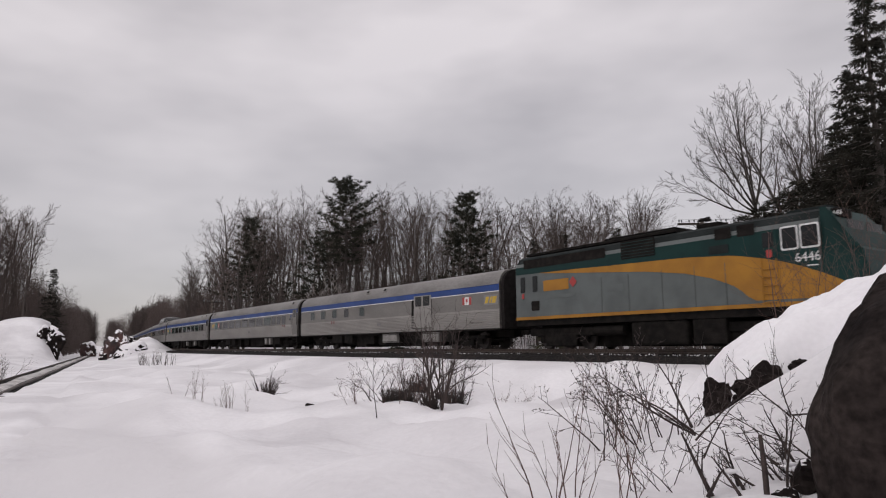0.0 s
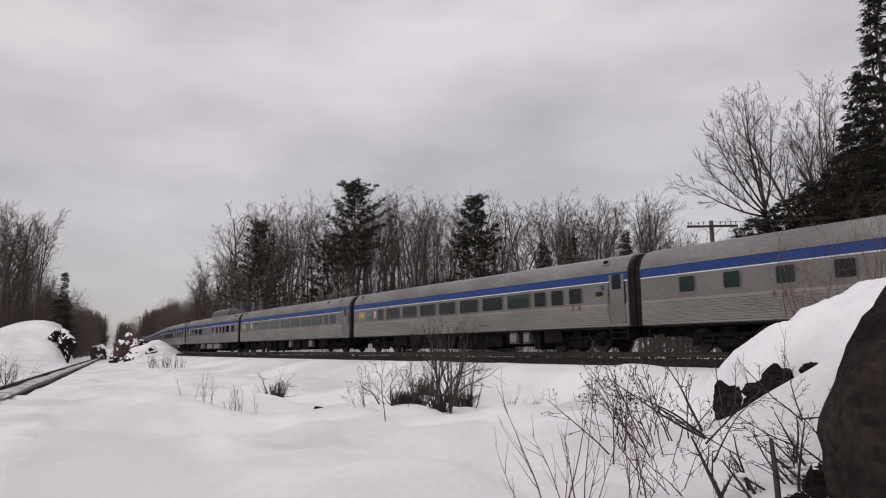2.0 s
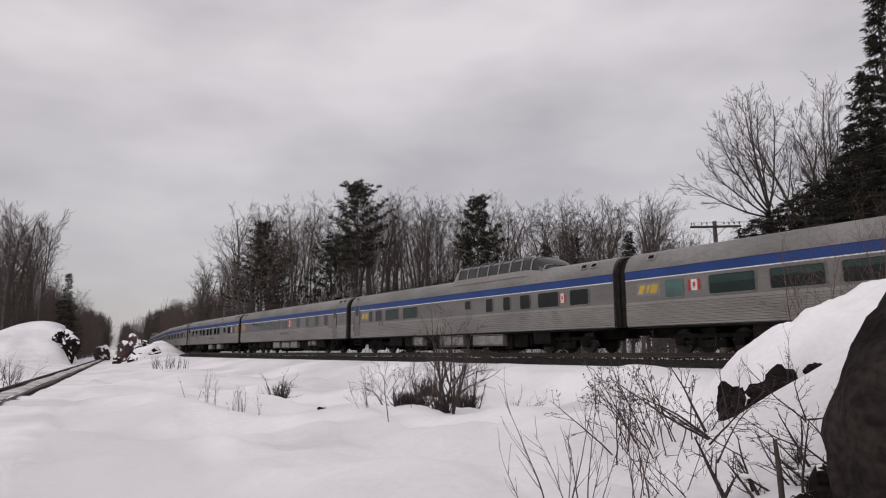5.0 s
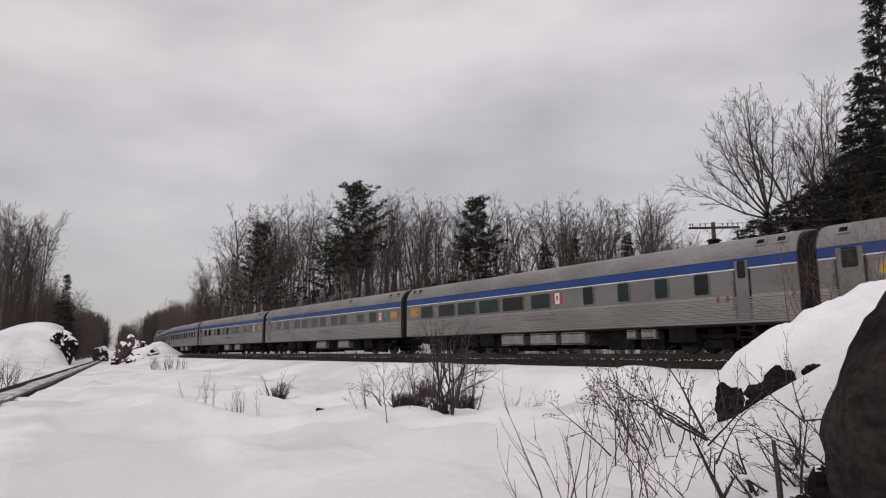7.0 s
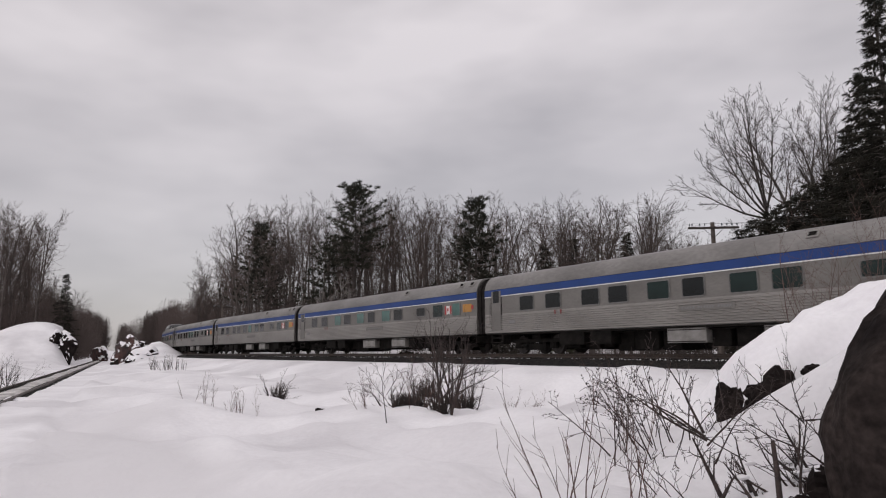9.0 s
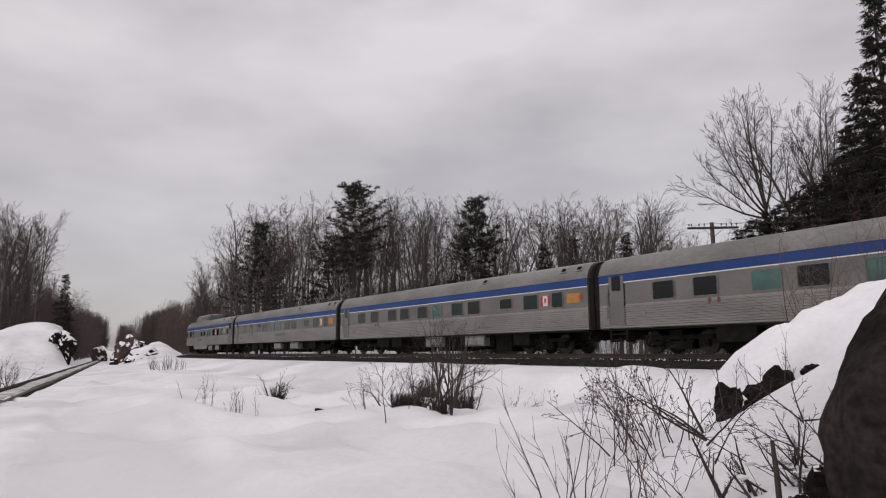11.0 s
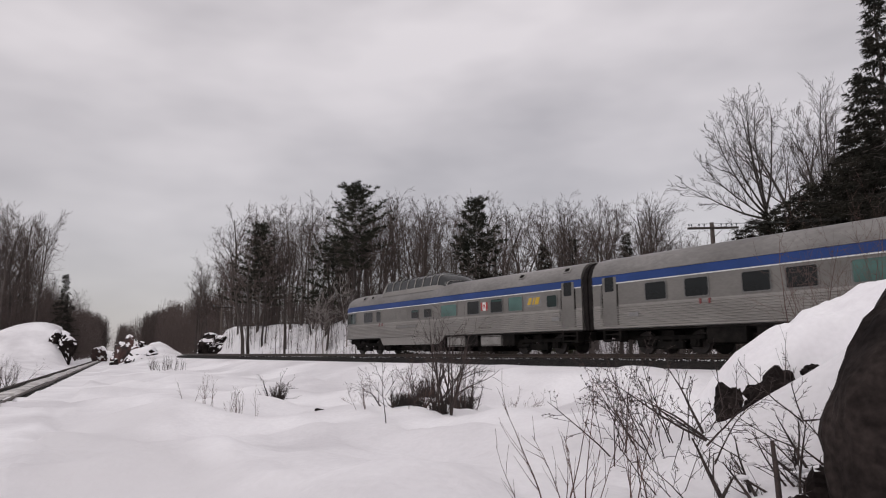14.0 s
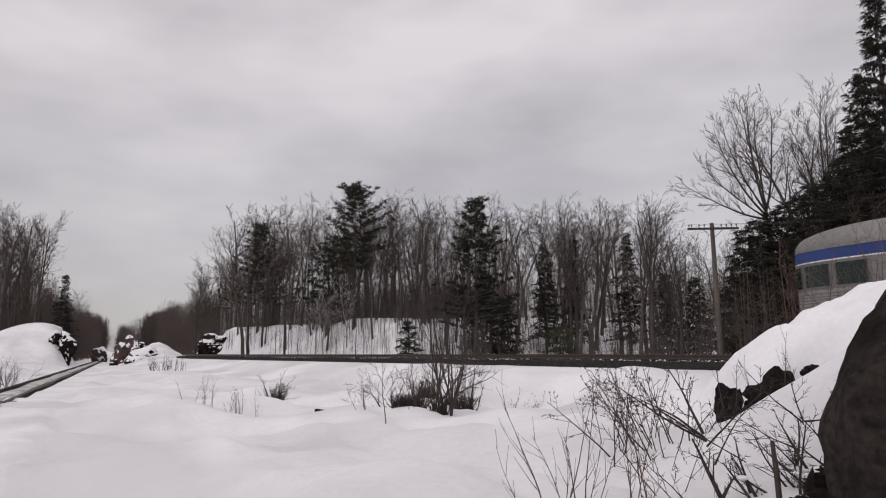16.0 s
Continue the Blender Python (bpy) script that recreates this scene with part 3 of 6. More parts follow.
def woods():
    """Hardwoods: (bearing from, to, distance from, to, count, top from, to, group)."""
    behind, left = "woods behind the railway", "woods beyond the lower track"
    for b0, b1, d0, d1, count, h0, h1, g in ((-320, 60, 12, 22, 26, 110, 215, behind), (-368, -300, 30, 56, 20, 110, 155, behind), (-325, -235, 24, 50, 18, 185, 230, behind), (-245, -60, 18, 52, 32, 206, 246, behind), (-60, 100, 18, 52, 25, 206, 246, behind),
                                             (100, 215, 18, 50, 19, 196, 242, behind), (215, 330, 20, 50, 15, 196, 240, behind), (325, 440, 24, 50, 14, 120, 190, behind),
                                             (430, 560, 22, 40, 14, 170, 215, behind), (540, 700, 22, 36, 14, 280, 390, behind)):
        for _ in range(count):
            b = rng_w.uniform(b0, b1)
            d = beyond(b, rng_w.uniform(d0, d1))
            h = max(top_at(b, d, rng_w.uniform(h0, h1)), 4.0)
            tagged(place(rng_w.choice(KINDS[::3] if 90 < b < 325 else KINDS), b, d, h / 14.0, rng_w.uniform(0, 360)), group=g)
    for b0, b1, d0, d1, count, h0, h1 in ((-700, -600, 112, 140, 17, 185, 235), (-600, -560, 114, 140, 10, 70, 125)):
        for _ in range(count):
            b, d = rng_w.uniform(b0, b1), rng_w.uniform(d0, d1)
            h = max(top_at(b, d, rng_w.uniform(h0, h1)), 4.0)
            tagged(place(rng_w.choice(KINDS), b, d, h / 14.0, rng_w.uniform(0, 360)), group=left)


woods()
PINE = "tall dark white pine standing above the bare woods"


def stand(tree, px, dist, turn=0.0):
    return place(tree, px, dist, 1.0, turn, copy=False)


def pine(seed, px, dist, up, reach, bare, shape="pine", label=PINE, **kw):
    return stand(conifer(seed, top_at(px, dist, up), 0.012 * top_at(px, dist, up) + 0.03, label, shape, reach=reach, bare=bare, **kw), px, dist, seed * 40)


pine(1, -133, beyond(-133, 16), 252, 3.7, 0.42, blades=22, blade=0.30, per=4.2)
pine(2, 49, beyond(49, 15), 238, 3.5, 0.2, blades=20, blade=0.30, crown="cone", per=4.0)
pine(3, -276, beyond(-276, 20), 195, 5.2, 0.25, blades=20, blade=0.32, crown="cone", per=3.6)
pine(4, -172, beyond(-172, 17), 172, 4.0, 0.25, blades=16, blade=0.30, crown="cone")
SPRUCE = "dark spruce among the leafless trees"
pine(5, 152, 62, 163, 1.7, 0.15, "spruce", SPRUCE, blades=11, blade=0.34, per=3.6)
pine(6, 276, 58, 178, 1.9, 0.15, "spruce", SPRUCE, blades=11, blade=0.34, per=3.6)
pine(7, 196, 60, 172, 1.5, 0.2, "spruce", SPRUCE, blades=11, blade=0.34, per=3.6)
pine(8, -566, 114, 122, 2.6, 0.08, "spruce", SPRUCE, blades=11, blade=0.34, per=3.6)
pine(9, 90, 56, 80, 2.2, 0.03, "spruce", "low snow-dusted spruce at the edge of the woods", blades=9, blade=0.5)
pine(10, 58, 58, 100, 2.4, 0.05, "spruce", SPRUCE, blades=11, blade=0.34, per=3.6)
pine(11, -52, beyond(-52, 8), 56, 1.3, 0.05, "spruce", SPRUCE, blades=11, blade=0.34, per=3.6)
pine(12, 172, 44, 46, 1.6, 0.02, "spruce", "small yellow-green young pine by the track", blades=10, blade=0.4, mat=M_YOUNG)
pine(13, 375, 58, 112, 2.0, 0.1, "spruce", SPRUCE, blades=11, blade=0.34, per=3.6)
pine(14, 330, 60, 118, 2.0, 0.1, "spruce", SPRUCE, blades=11, blade=0.34, per=3.6)
HEM = "dark hemlock on the wooded slope beside the line"
for i, (b, d, u, r) in enumerate(((452, 44, 192, 2.0), (480, 43, 210, 2.2), (498, 44, 222, 2.2), (520, 44, 232, 2.3), (545, 42, 246, 2.4), (562, 43, 256, 2.4), (585, 40, 266, 2.5), (610, 38, 290, 2.6), (470, 40, 120, 2.0), (500, 38, 150, 2.2), (530, 37, 170, 2.2),
                                  (565, 36, 190, 2.3), (595, 36, 220, 2.4), (645, 37, 325, 2.8), (440, 46, 130, 1.8))):
    pine(30 + i, b, d, u, r, 0.03, "spruce", HEM, blades=15, blade=0.28, per=3.8, droop=0.3, crown="full")
pine(60, 690, 31, 590, 3.4, 0.1, "spruce", "tall hemlock with drooping sprays above the track", blades=20, blade=0.26, per=4.2, droop=0.5)
pine(62, 655, 34, 440, 3.0, 0.1, "spruce", "tall hemlock with drooping sprays above the track", blades=18, blade=0.26, per=4.0, droop=0.5)
pine(63, 625, 36, 352, 2.8, 0.05, "spruce", HEM, blades=16, blade=0.28, per=3.8, droop=0.4)
pine(61, 745, 33, 640, 3.6, 0.1, "spruce", "tall hemlock with drooping sprays above the track", blades=18, blade=0.28, per=3.8, droop=0.5)


def fan_tree(seed, b, d, fork, limbs, label):
    """Open-grown tree whose limbs fan out from one fork: (aside, deep, up, length, radius) of each."""
    rng = random.Random(seed)
    x, y, z = spot(b, d)
    h = fork - z
    tree = thing("bare_tree", label, "tree", at=pose(x, y, z - 0.1))
    trunk = [(Vector((0.05 * i % 0.1, 0, h * i / 6 - 0.2)), Vector((0.05 * (i + 1) % 0.1, 0, h * (i + 1) / 6 - 0.2)), 0.21 - 0.012 * i, 0.2 - 0.012 * i) for i in range(6)]
    segs = []
    for k, (dx, dy, dz, ln, r) in enumerate(limbs):
        grow(rng, segs, (0, 0, h - 0.3 + 0.12 * k), Vector((dx, dy, dz)).normalized(), ln, r, 1, FAN)
    part("trunk", tube_mesh("trunk", trunk, M_BARK, 8), None, tree)
    part("crown", tube_mesh("crown", [q[:4] for q in segs], M_BARK, 4), None, tree, "leafless fanning branches and twigs")["kind"] = "stuff"
    return tree


fan_tree(70, 493, 46, 9.5, ((-6.2, 0.8, 1.3, 6.0, 0.085), (-5.4, -1.2, 2.7, 5.9, 0.08), (-4.4, 1.0, 5.2, 7.4, 0.09), (-2.4, -0.8, 7.6, 8.4, 0.11), (-3.4, 1.5, 6.6, 7.6, 0.08), (-0.5, 0.9, 8.0, 8.0, 0.09),
                            (1.6, -0.6, 6.8, 7.3, 0.09), (2.2, 0.9, 5.0, 5.2, 0.06), (-1.4, 0.4, 7.6, 7.6, 0.07)), "spreading leafless maple rising behind the dark hemlocks")
fan_tree(71, 590, 44, 9.0, ((-1.6, 0.5, 6.0, 7.4, 0.08), (-0.6, -0.8, 7.0, 8.4, 0.10), (0.6, 0.7, 7.0, 8.4, 0.09), (-2.8, 0.2, 4.6, 6.0, 0.07), (1.6, 0.5, 6.0, 8.0, 0.08), (-3.0, -0.6, 2.6, 4.6, 0.06)), "leafless tree beside the hemlocks")
limb = bare_tree(72, top_at(300, 60, 232), 0.16, LIMBY, "crooked leafless tree with heavy limbs")
stand(limb, 300, 60, 140)
for b, d, u in ((-190, 69, 85), (-178, 68, 95), (-143, 66, 120)):
    stand(bare_tree(80 + int(-b), top_at(b, d, u), 0.07, LIMBY, "slender pale birch at the edge of the woods", M_BIRCH), b, d)


# ---- undergrowth and far woods: too many stems to count ----
def thicket(name, label, area, count, h0, h1, seed, mat, twigs=10, r=0.02, side_len=0.35, behind=False, tops=None):
    """area: bearing from, to, distance from, to (or metres behind the line). Upright stems with side twigs; tops: bearings and heights that bound them."""
    rng = np.random.RandomState(seed)
    b, d = rng.uniform(area[0], area[1], count), rng.uniform(area[2], area[3], count)
    if behind:
        d = d + np.interp(b, LINE_B[LINE_B.argmin():], LINE_D[LINE_B.argmin():])
    x, y = b / 1000 * d, d
    s, lat = track_coords(x, y)
    s2, d2 = line2_coords(x, y)
    keep = (np.abs(lat) > 4.2) & (np.abs(d2) > 4.0)
    x, y, b, d = x[keep], y[keep], b[keep], d[keep]
    z, n = ground_height(x, y), keep.sum()
    h = rng.uniform(h0, h1, n)
    if tops:
        h = np.clip(np.interp(b, tops[0], tops[1]) / 1000 * d * rng.uniform(0.5, 1.12, n) ** 0.8 - z, 1.2, 22)
    foot = np.stack([x, y, z - 0.1], 1)
    tip = foot + np.stack([rng.normal(0, 0.06, n) * h, rng.normal(0, 0.06, n) * h, h], 1)
    rad = r * (0.5 + h / h.max())
    waist = foot + (tip - foot) * 0.5 + np.stack([rng.normal(0, 0.035, n) * h, rng.normal(0, 0.035, n) * h, 0 * h], 1)
    p0, p1, r0, r1 = [foot, waist], [waist, tip], [rad, rad * 0.65], [rad * 0.65, rad * 0.25]
    for _ in range(twigs):
        f = rng.uniform(0.18, 0.97, n)[:, None]
        a = np.where(f < 0.5, foot + (waist - foot) * f * 2, waist + (tip - waist) * (f * 2 - 1))
        ang = rng.uniform(0, 6.283, n)
        ln = h * side_len * rng.uniform(0.35, 1.0, n) * (1.15 - f[:, 0])
        e = a + np.stack([np.cos(ang) * ln, np.sin(ang) * ln, ln * rng.uniform(0.2, 1.1, n)], 1)
        p0.append(a), p1.append(e), r0.append(rad * 0.42), r1.append(rad * 0.15)
    v, q = tubes(np.vstack(p0), np.vstack(p1), np.concatenate(r0), np.concatenate(r1), 3)
    tagged(new(name, mesh_from(name, v, q, mat)), label, "undergrowth", kind="stuff")


thicket("undergrowth", "thin bare saplings on the snowy bank", (-345, 70, 8, 23), 760, 0.7, 4.2, 1, M_BARK, 9, 0.018, behind=True)
thicket("undergrowth", "grey-brown saplings deep in the woods", (-352, 440, 26, 80), 2300, 2.5, 8.5, 2, M_TWIG, 15, 0.022, 0.42, behind=True)
thicket("undergrowth", "bare brush along the railway's far side", (20, 450, 8, 28), 260, 0.8, 4.0, 3, M_BARK, 14, 0.015, 0.5, behind=True)
LEFT_TOPS = ([-720, -640, -600, -570, -528, -487, -474, -453, -412, -378, -330], [120, 112, 100, 85, 62, 44, 38, 52, 76, 72, 90])
thicket("far_woods", "leafless woods beyond the lower track", (-720, -560, 112, 165), 1300, 5, 10, 4, M_TWIG, 12, 0.04, 0.3, tops=LEFT_TOPS)
thicket("far_woods", "leafless woods lining the distant cutting", (-600, -470, 125, 300), 2200, 6, 11, 5, M_TWIG, 12, 0.055, 0.3, tops=LEFT_TOPS)
thicket("far_woods", "leafless woods on the distant hill", (-478, -330, 130, 260), 2200, 7, 13, 6, M_TWIG, 12, 0.055, 0.3, tops=LEFT_TOPS)
thicket("undergrowth", "brush on the slope beside the line", (430, 720, 34, 60), 700, 2, 6, 7, M_TWIG, 10, 0.025)
thicket("far_woods", "distant leafless woods closing the cutting", (-540, -395, 330, 420), 2600, 8, 14, 8, M_TWIG, 13, 0.12, 0.35, tops=([-540, -487, -474, -453, -412, -395], [66, 46, 40, 54, 76, 78]))
thicket("undergrowth", "dense brown brush behind the snowy bank", (-345, 90, 24, 44), 1100, 2.5, 6.5, 9, M_TWIG, 15, 0.02, 0.45, behind=True)


# ---- the train ----
CAR_L = 25.91
RUN = (-0.214, 16.871, 0.022)  # place of the first coupling at 0 s, speed, and its slow gain


def coupling_at(t):
    return RUN[0] + RUN[1] * t + RUN[2] * t * t / 2


def ride(s, half):
    xa, ya, _ = on_track(s + half)
    xb, yb, _ = on_track(s - half)
    return pose((xa + xb) / 2, (ya + yb) / 2, 0, 0, 0, math.degrees(math.atan2(ya - yb, xa - xb)))


TRAIN, WHEELS = [], []
W2 = 1.52
ROOF_PROF = [(1.52, 3.34), (1.50, 3.48), (1.43, 3.67), (1.30, 3.88), (1.08, 4.05), (0.74, 4.15), (0.36, 4.195), (0.0, 4.21)]
FLUTES = []
for _i in range(9):
    _z = 1.16 + _i * 0.095
    FLUTES += [(W2, _z), (W2 + 0.022, _z + 0.018), (W2 + 0.022, _z + 0.05), (W2, _z + 0.068)]
SIDE_PROF = [(W2 - 0.04, 1.05), (W2, 1.09)] + FLUTES + [(W2, 2.06)]


def loft(prof, stations, both=True, close=False):
    """A skin over cross-sections: prof (half width, height) at stations (x, width factor, roof factor)."""
    bm = bmesh.new()
    sides = (-1, 1) if both else (-1,)
    for sg in sides:
        rings = [[bm.verts.new((x, sg * y * wf, z if z < 3.34 else 3.34 + (z - 3.34) * rf)) for y, z in prof] for x, wf, rf in stations]
        for a, b in zip(rings, rings[1:]):
            for j in range(len(prof) - 1):
                f = (a[j], a[j + 1], b[j + 1], b[j])
                bm.faces.new(f if sg < 0 else f[::-1])
    if close:
        bmesh.ops.remove_doubles(bm, verts=bm.verts, dist=0.0005)
    return bm


def round_rect(bm, x0, x1, z0, z1, r, y, thick, outward=-1, n=4):
    """A rounded plate in the xz plane whose outer face lies at y."""
    pts = []
    for cx, cz, a0 in ((x1 - r, z1 - r, 0), (x0 + r, z1 - r, 90), (x0 + r, z0 + r, 180), (x1 - r, z0 + r, 270)):
        for i in range(n + 1):
            a = radians(a0 + 90 * i / n)
            pts.append((cx + r * math.cos(a), cz + r * math.sin(a)))
    front = [bm.verts.new((x, y, z)) for x, z in pts]
    back = [bm.verts.new((x, y - outward * thick, z)) for x, z in pts]
    bm.faces.new(front)
    bm.faces.new(back[::-1])
    m = len(pts)
    for i in range(m):
        bm.faces.new((front[i], back[i], back[(i + 1) % m], front[(i + 1) % m]))
    return bm


MESHES = {}


def shared(key, make):
    if key not in MESHES:
        bm, mat = make()
        me = bpy.data.meshes.new(key[0])
        bmesh.ops.recalc_face_normals(bm, faces=bm.faces)
        bm.to_mesh(me)
        bm.free()
        me.materials.append(mat)
        MESHES[key] = me
    return MESHES[key]


def panel(name, parent, x, z, w, h, mat, r=0.05, proud=0.012, thick=0.03, side=-1, label="", surface=None):
    """A plate on a car's side, centred at x, z; the mesh is shared between equal plates."""
    key = (name, round(w, 2), round(h, 2), mat.name, r)
    me = shared(key, lambda: (round_rect(bmesh.new(), -w / 2, w / 2, -h / 2, h / 2, min(r, w / 2.2, h / 2.2), 0, thick), mat))
    ob = new(name, me)
    ob.parent = parent
    y = (W2 if surface is None else surface) + proud
    ob.matrix_basis = pose(x, -y, z) if side < 0 else pose(x, y, z, 0, 0, 180)
    if label:
        ob["label"] = label
    return ob


def ring_mesh(w, h, r, edge, depth):
    bm = bmesh.new()
    loops = []
    for gro, y in ((edge, 0.012), (edge, -0.012 - depth * 0), (0, -0.012)):
        pts = []
        a_w, a_h, rr = w / 2 + gro, h / 2 + gro, r + gro
        for cx, cz, a0 in ((a_w - rr, a_h - rr, 0), (-a_w + rr, a_h - rr, 90), (-a_w + rr, -a_h + rr, 180), (a_w - rr, -a_h + rr, 270)):
            for i in range(4):
                a = radians(a0 + 30 * i)
                pts.append(bm.verts.new((cx + rr * math.cos(a), y, cz + rr * math.sin(a))))
        loops.append(pts)
    inner = [bm.verts.new((v.co.x, 0.012, v.co.z)) for v in loops[2]]
    loops.append(inner)
    for a, b in zip(loops, loops[1:]):
        m = len(a)
        for i in range(m):
            bm.faces.new((a[i], a[(i + 1) % m], b[(i + 1) % m], b[i]))
    return bm


def window(car, x, w, z0, z1, pane_mat=None, blind=0.0):
    """Framed window on both sides; blind: share of the height that a green blind covers."""
    h = z1 - z0
    for side in (-1, 1):
        key = ("window", round(w, 2), round(h, 2))
        ob = new("window", shared(key, lambda: (ring_mesh(w, h, 0.07, 0.045, 0.02), M_FRAME)))
        ob.parent = car
        ob.matrix_basis = pose(x, side * (W2 + 0.014), (z0 + z1) / 2, 0, 0, 0 if side < 0 else 180)
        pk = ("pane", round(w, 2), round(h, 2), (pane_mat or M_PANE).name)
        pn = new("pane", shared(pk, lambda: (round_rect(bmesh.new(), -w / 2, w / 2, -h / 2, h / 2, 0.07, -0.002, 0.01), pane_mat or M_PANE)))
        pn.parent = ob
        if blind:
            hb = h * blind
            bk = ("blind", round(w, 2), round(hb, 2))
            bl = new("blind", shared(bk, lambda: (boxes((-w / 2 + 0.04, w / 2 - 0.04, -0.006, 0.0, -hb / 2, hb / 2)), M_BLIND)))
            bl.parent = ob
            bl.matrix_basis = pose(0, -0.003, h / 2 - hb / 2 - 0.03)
            bl["label"] = "green blind, colour darkened as if behind glass"


def flag(car, x, z, w=0.95, h=0.5, mast="flag"):
    f = panel(mast, car, x, z, w, h, M_WHITE, 0.01, 0.010, 0.02, label="red and white flag panel")
    for sx in (-1, 1):
        p = panel("flag_bar", f, sx * w * 0.375, 0, w * 0.25, h, M_RED, 0.008, 0.0, 0.02, surface=0.004)
    bm = bmesh.new()
    pts = [(0, 0.19), (0.05, 0.11), (0.15, 0.12), (0.1, 0.02), (0.13, -0.06), (0.03, -0.06), (0.02, -0.17), (-0.02, -0.17), (-0.03, -0.06), (-0.13, -0.06), (-0.1, 0.02), (-0.15, 0.12), (-0.05, 0.11)]
    vs = [bm.verts.new((a * w * 0.95, -0.005, b * h / 0.5)) for a, b in pts]
    bm.faces.new(vs)
    part("emblem", bm, M_RED, f)


def truck(car, x, heavy=False):
    """Four-wheel truck: side frames, springs, bolster and two turning wheelsets."""
    key = "truck_frame" + ("_heavy" if heavy else "")
    if key not in MESHES:
        bm = bmesh.new()
        for sg in (-1, 1):
            y0, y1 = sorted((sg * 0.93, sg * 1.10))
            box(bm, -1.75, 1.75, y0, y1, 0.56, 0.74, 0.03)
            box(bm, -0.75, 0.75, y0, y1, 0.20, 0.50, 0.03)
            for cx in (-1.3, 1.3):
                box(bm, cx - 0.2, cx + 0.2, y0 - 0.02, y1 + 0.02, 0.28, 0.66, 0.03)
                cyl(bm, (cx, sg * 1.06, 0.457), (cx, sg * 1.17, 0.457), 0.12, n=10)
            for cx in (-0.62, -0.3, 0.3, 0.62):
                cyl(bm, (cx, sg * 1.02, 0.42), (cx, sg * 1.02, 0.66), 0.1, n=8)
            cyl(bm, (-0.95, sg * 1.13, 0.40), (-0.5, sg * 1.13, 0.40), 0.09, n=8)
        box(bm, -0.3, 0.3, -1.05, 1.05, 0.55, 0.95, 0.03)
        box(bm, -1.8, -1.6, -1.05, 1.05, 0.58, 0.72, 0.02)
        box(bm, 1.6, 1.8, -1.05, 1.05, 0.58, 0.72, 0.02)
        me = bpy.data.meshes.new("truck")
        bm.to_mesh(me)
        bm.free()
        me.materials.append(M_UNDER)
        MESHES[key] = me
        bm = bmesh.new()
        for sg in (-1, 1):
            cyl(bm, (0, sg * 0.69, 0), (0, sg * 0.80, 0), 0.457, 0.45, n=24)
            cyl(bm, (0, sg * 0.66, 0), (0, sg * 0.69, 0), 0.485, 0.485, n=24)
            for i in range(5):
                a = i * 2 * math.pi / 5
                cyl(bm, (0.27 * math.cos(a), sg * 0.80, 0.27 * math.sin(a)), (0.27 * math.cos(a), sg * 0.815, 0.27 * math.sin(a)), 0.05, n=6)
        cyl(bm, (0, -1.0, 0), (0, 1.0, 0), 0.09, n=10)
        me = bpy.data.meshes.new("wheelset")
        bm.to_mesh(me)
        bm.free()
        me.materials.append(M_WHEEL)
        MESHES["wheelset"] = me
    tr = part("truck", MESHES[key], None, car, "black cast steel truck")
    tr.matrix_basis = pose(x, 0, 0)
    for cx in (-1.3, 1.3):
        w = part("wheelset", MESHES["wheelset"], None, tr)
        WHEELS.append((w, cx))


def coupler(car, x):
    sg = 1 if x > 0 else -1
    part("coupler", boxes((min(x, x + sg * 0.62), max(x, x + sg * 0.62), -0.12, 0.12, 0.72, 0.98), bevel=0.03), M_UNDER, car)


def roof_vent(car, x, y=-1.31, z=3.83, w=0.42):
    bm = boxes((-w / 2, w / 2, -0.16, 0.16, -0.12, 0.06), bevel=0.025)
    v = part("roof_vent", bm, M_BOX, car)
    v.matrix_basis = pose(x, y, z, 54, 0, 0)
    part("vent_opening", boxes((-w / 2 + 0.07, w / 2 - 0.07, -0.09, 0.09, 0.05, 0.066)), M_UNDER, v)


M_FRAME = material("window_frame_steel", (0.20, 0.195, 0.188), 0.5, metal=0.6, fine=0.05)
M_WHEEL = material("wheel_steel", (0.05, 0.043, 0.04), 0.6, metal=0.4, second=(0.03, 0.026, 0.024), scale=4)
M_SEAM = material("panel_seam_grey", (0.075, 0.083, 0.082), 0.6)
M_NAME = material("name_plate_grey", (0.22, 0.215, 0.215), 0.6)


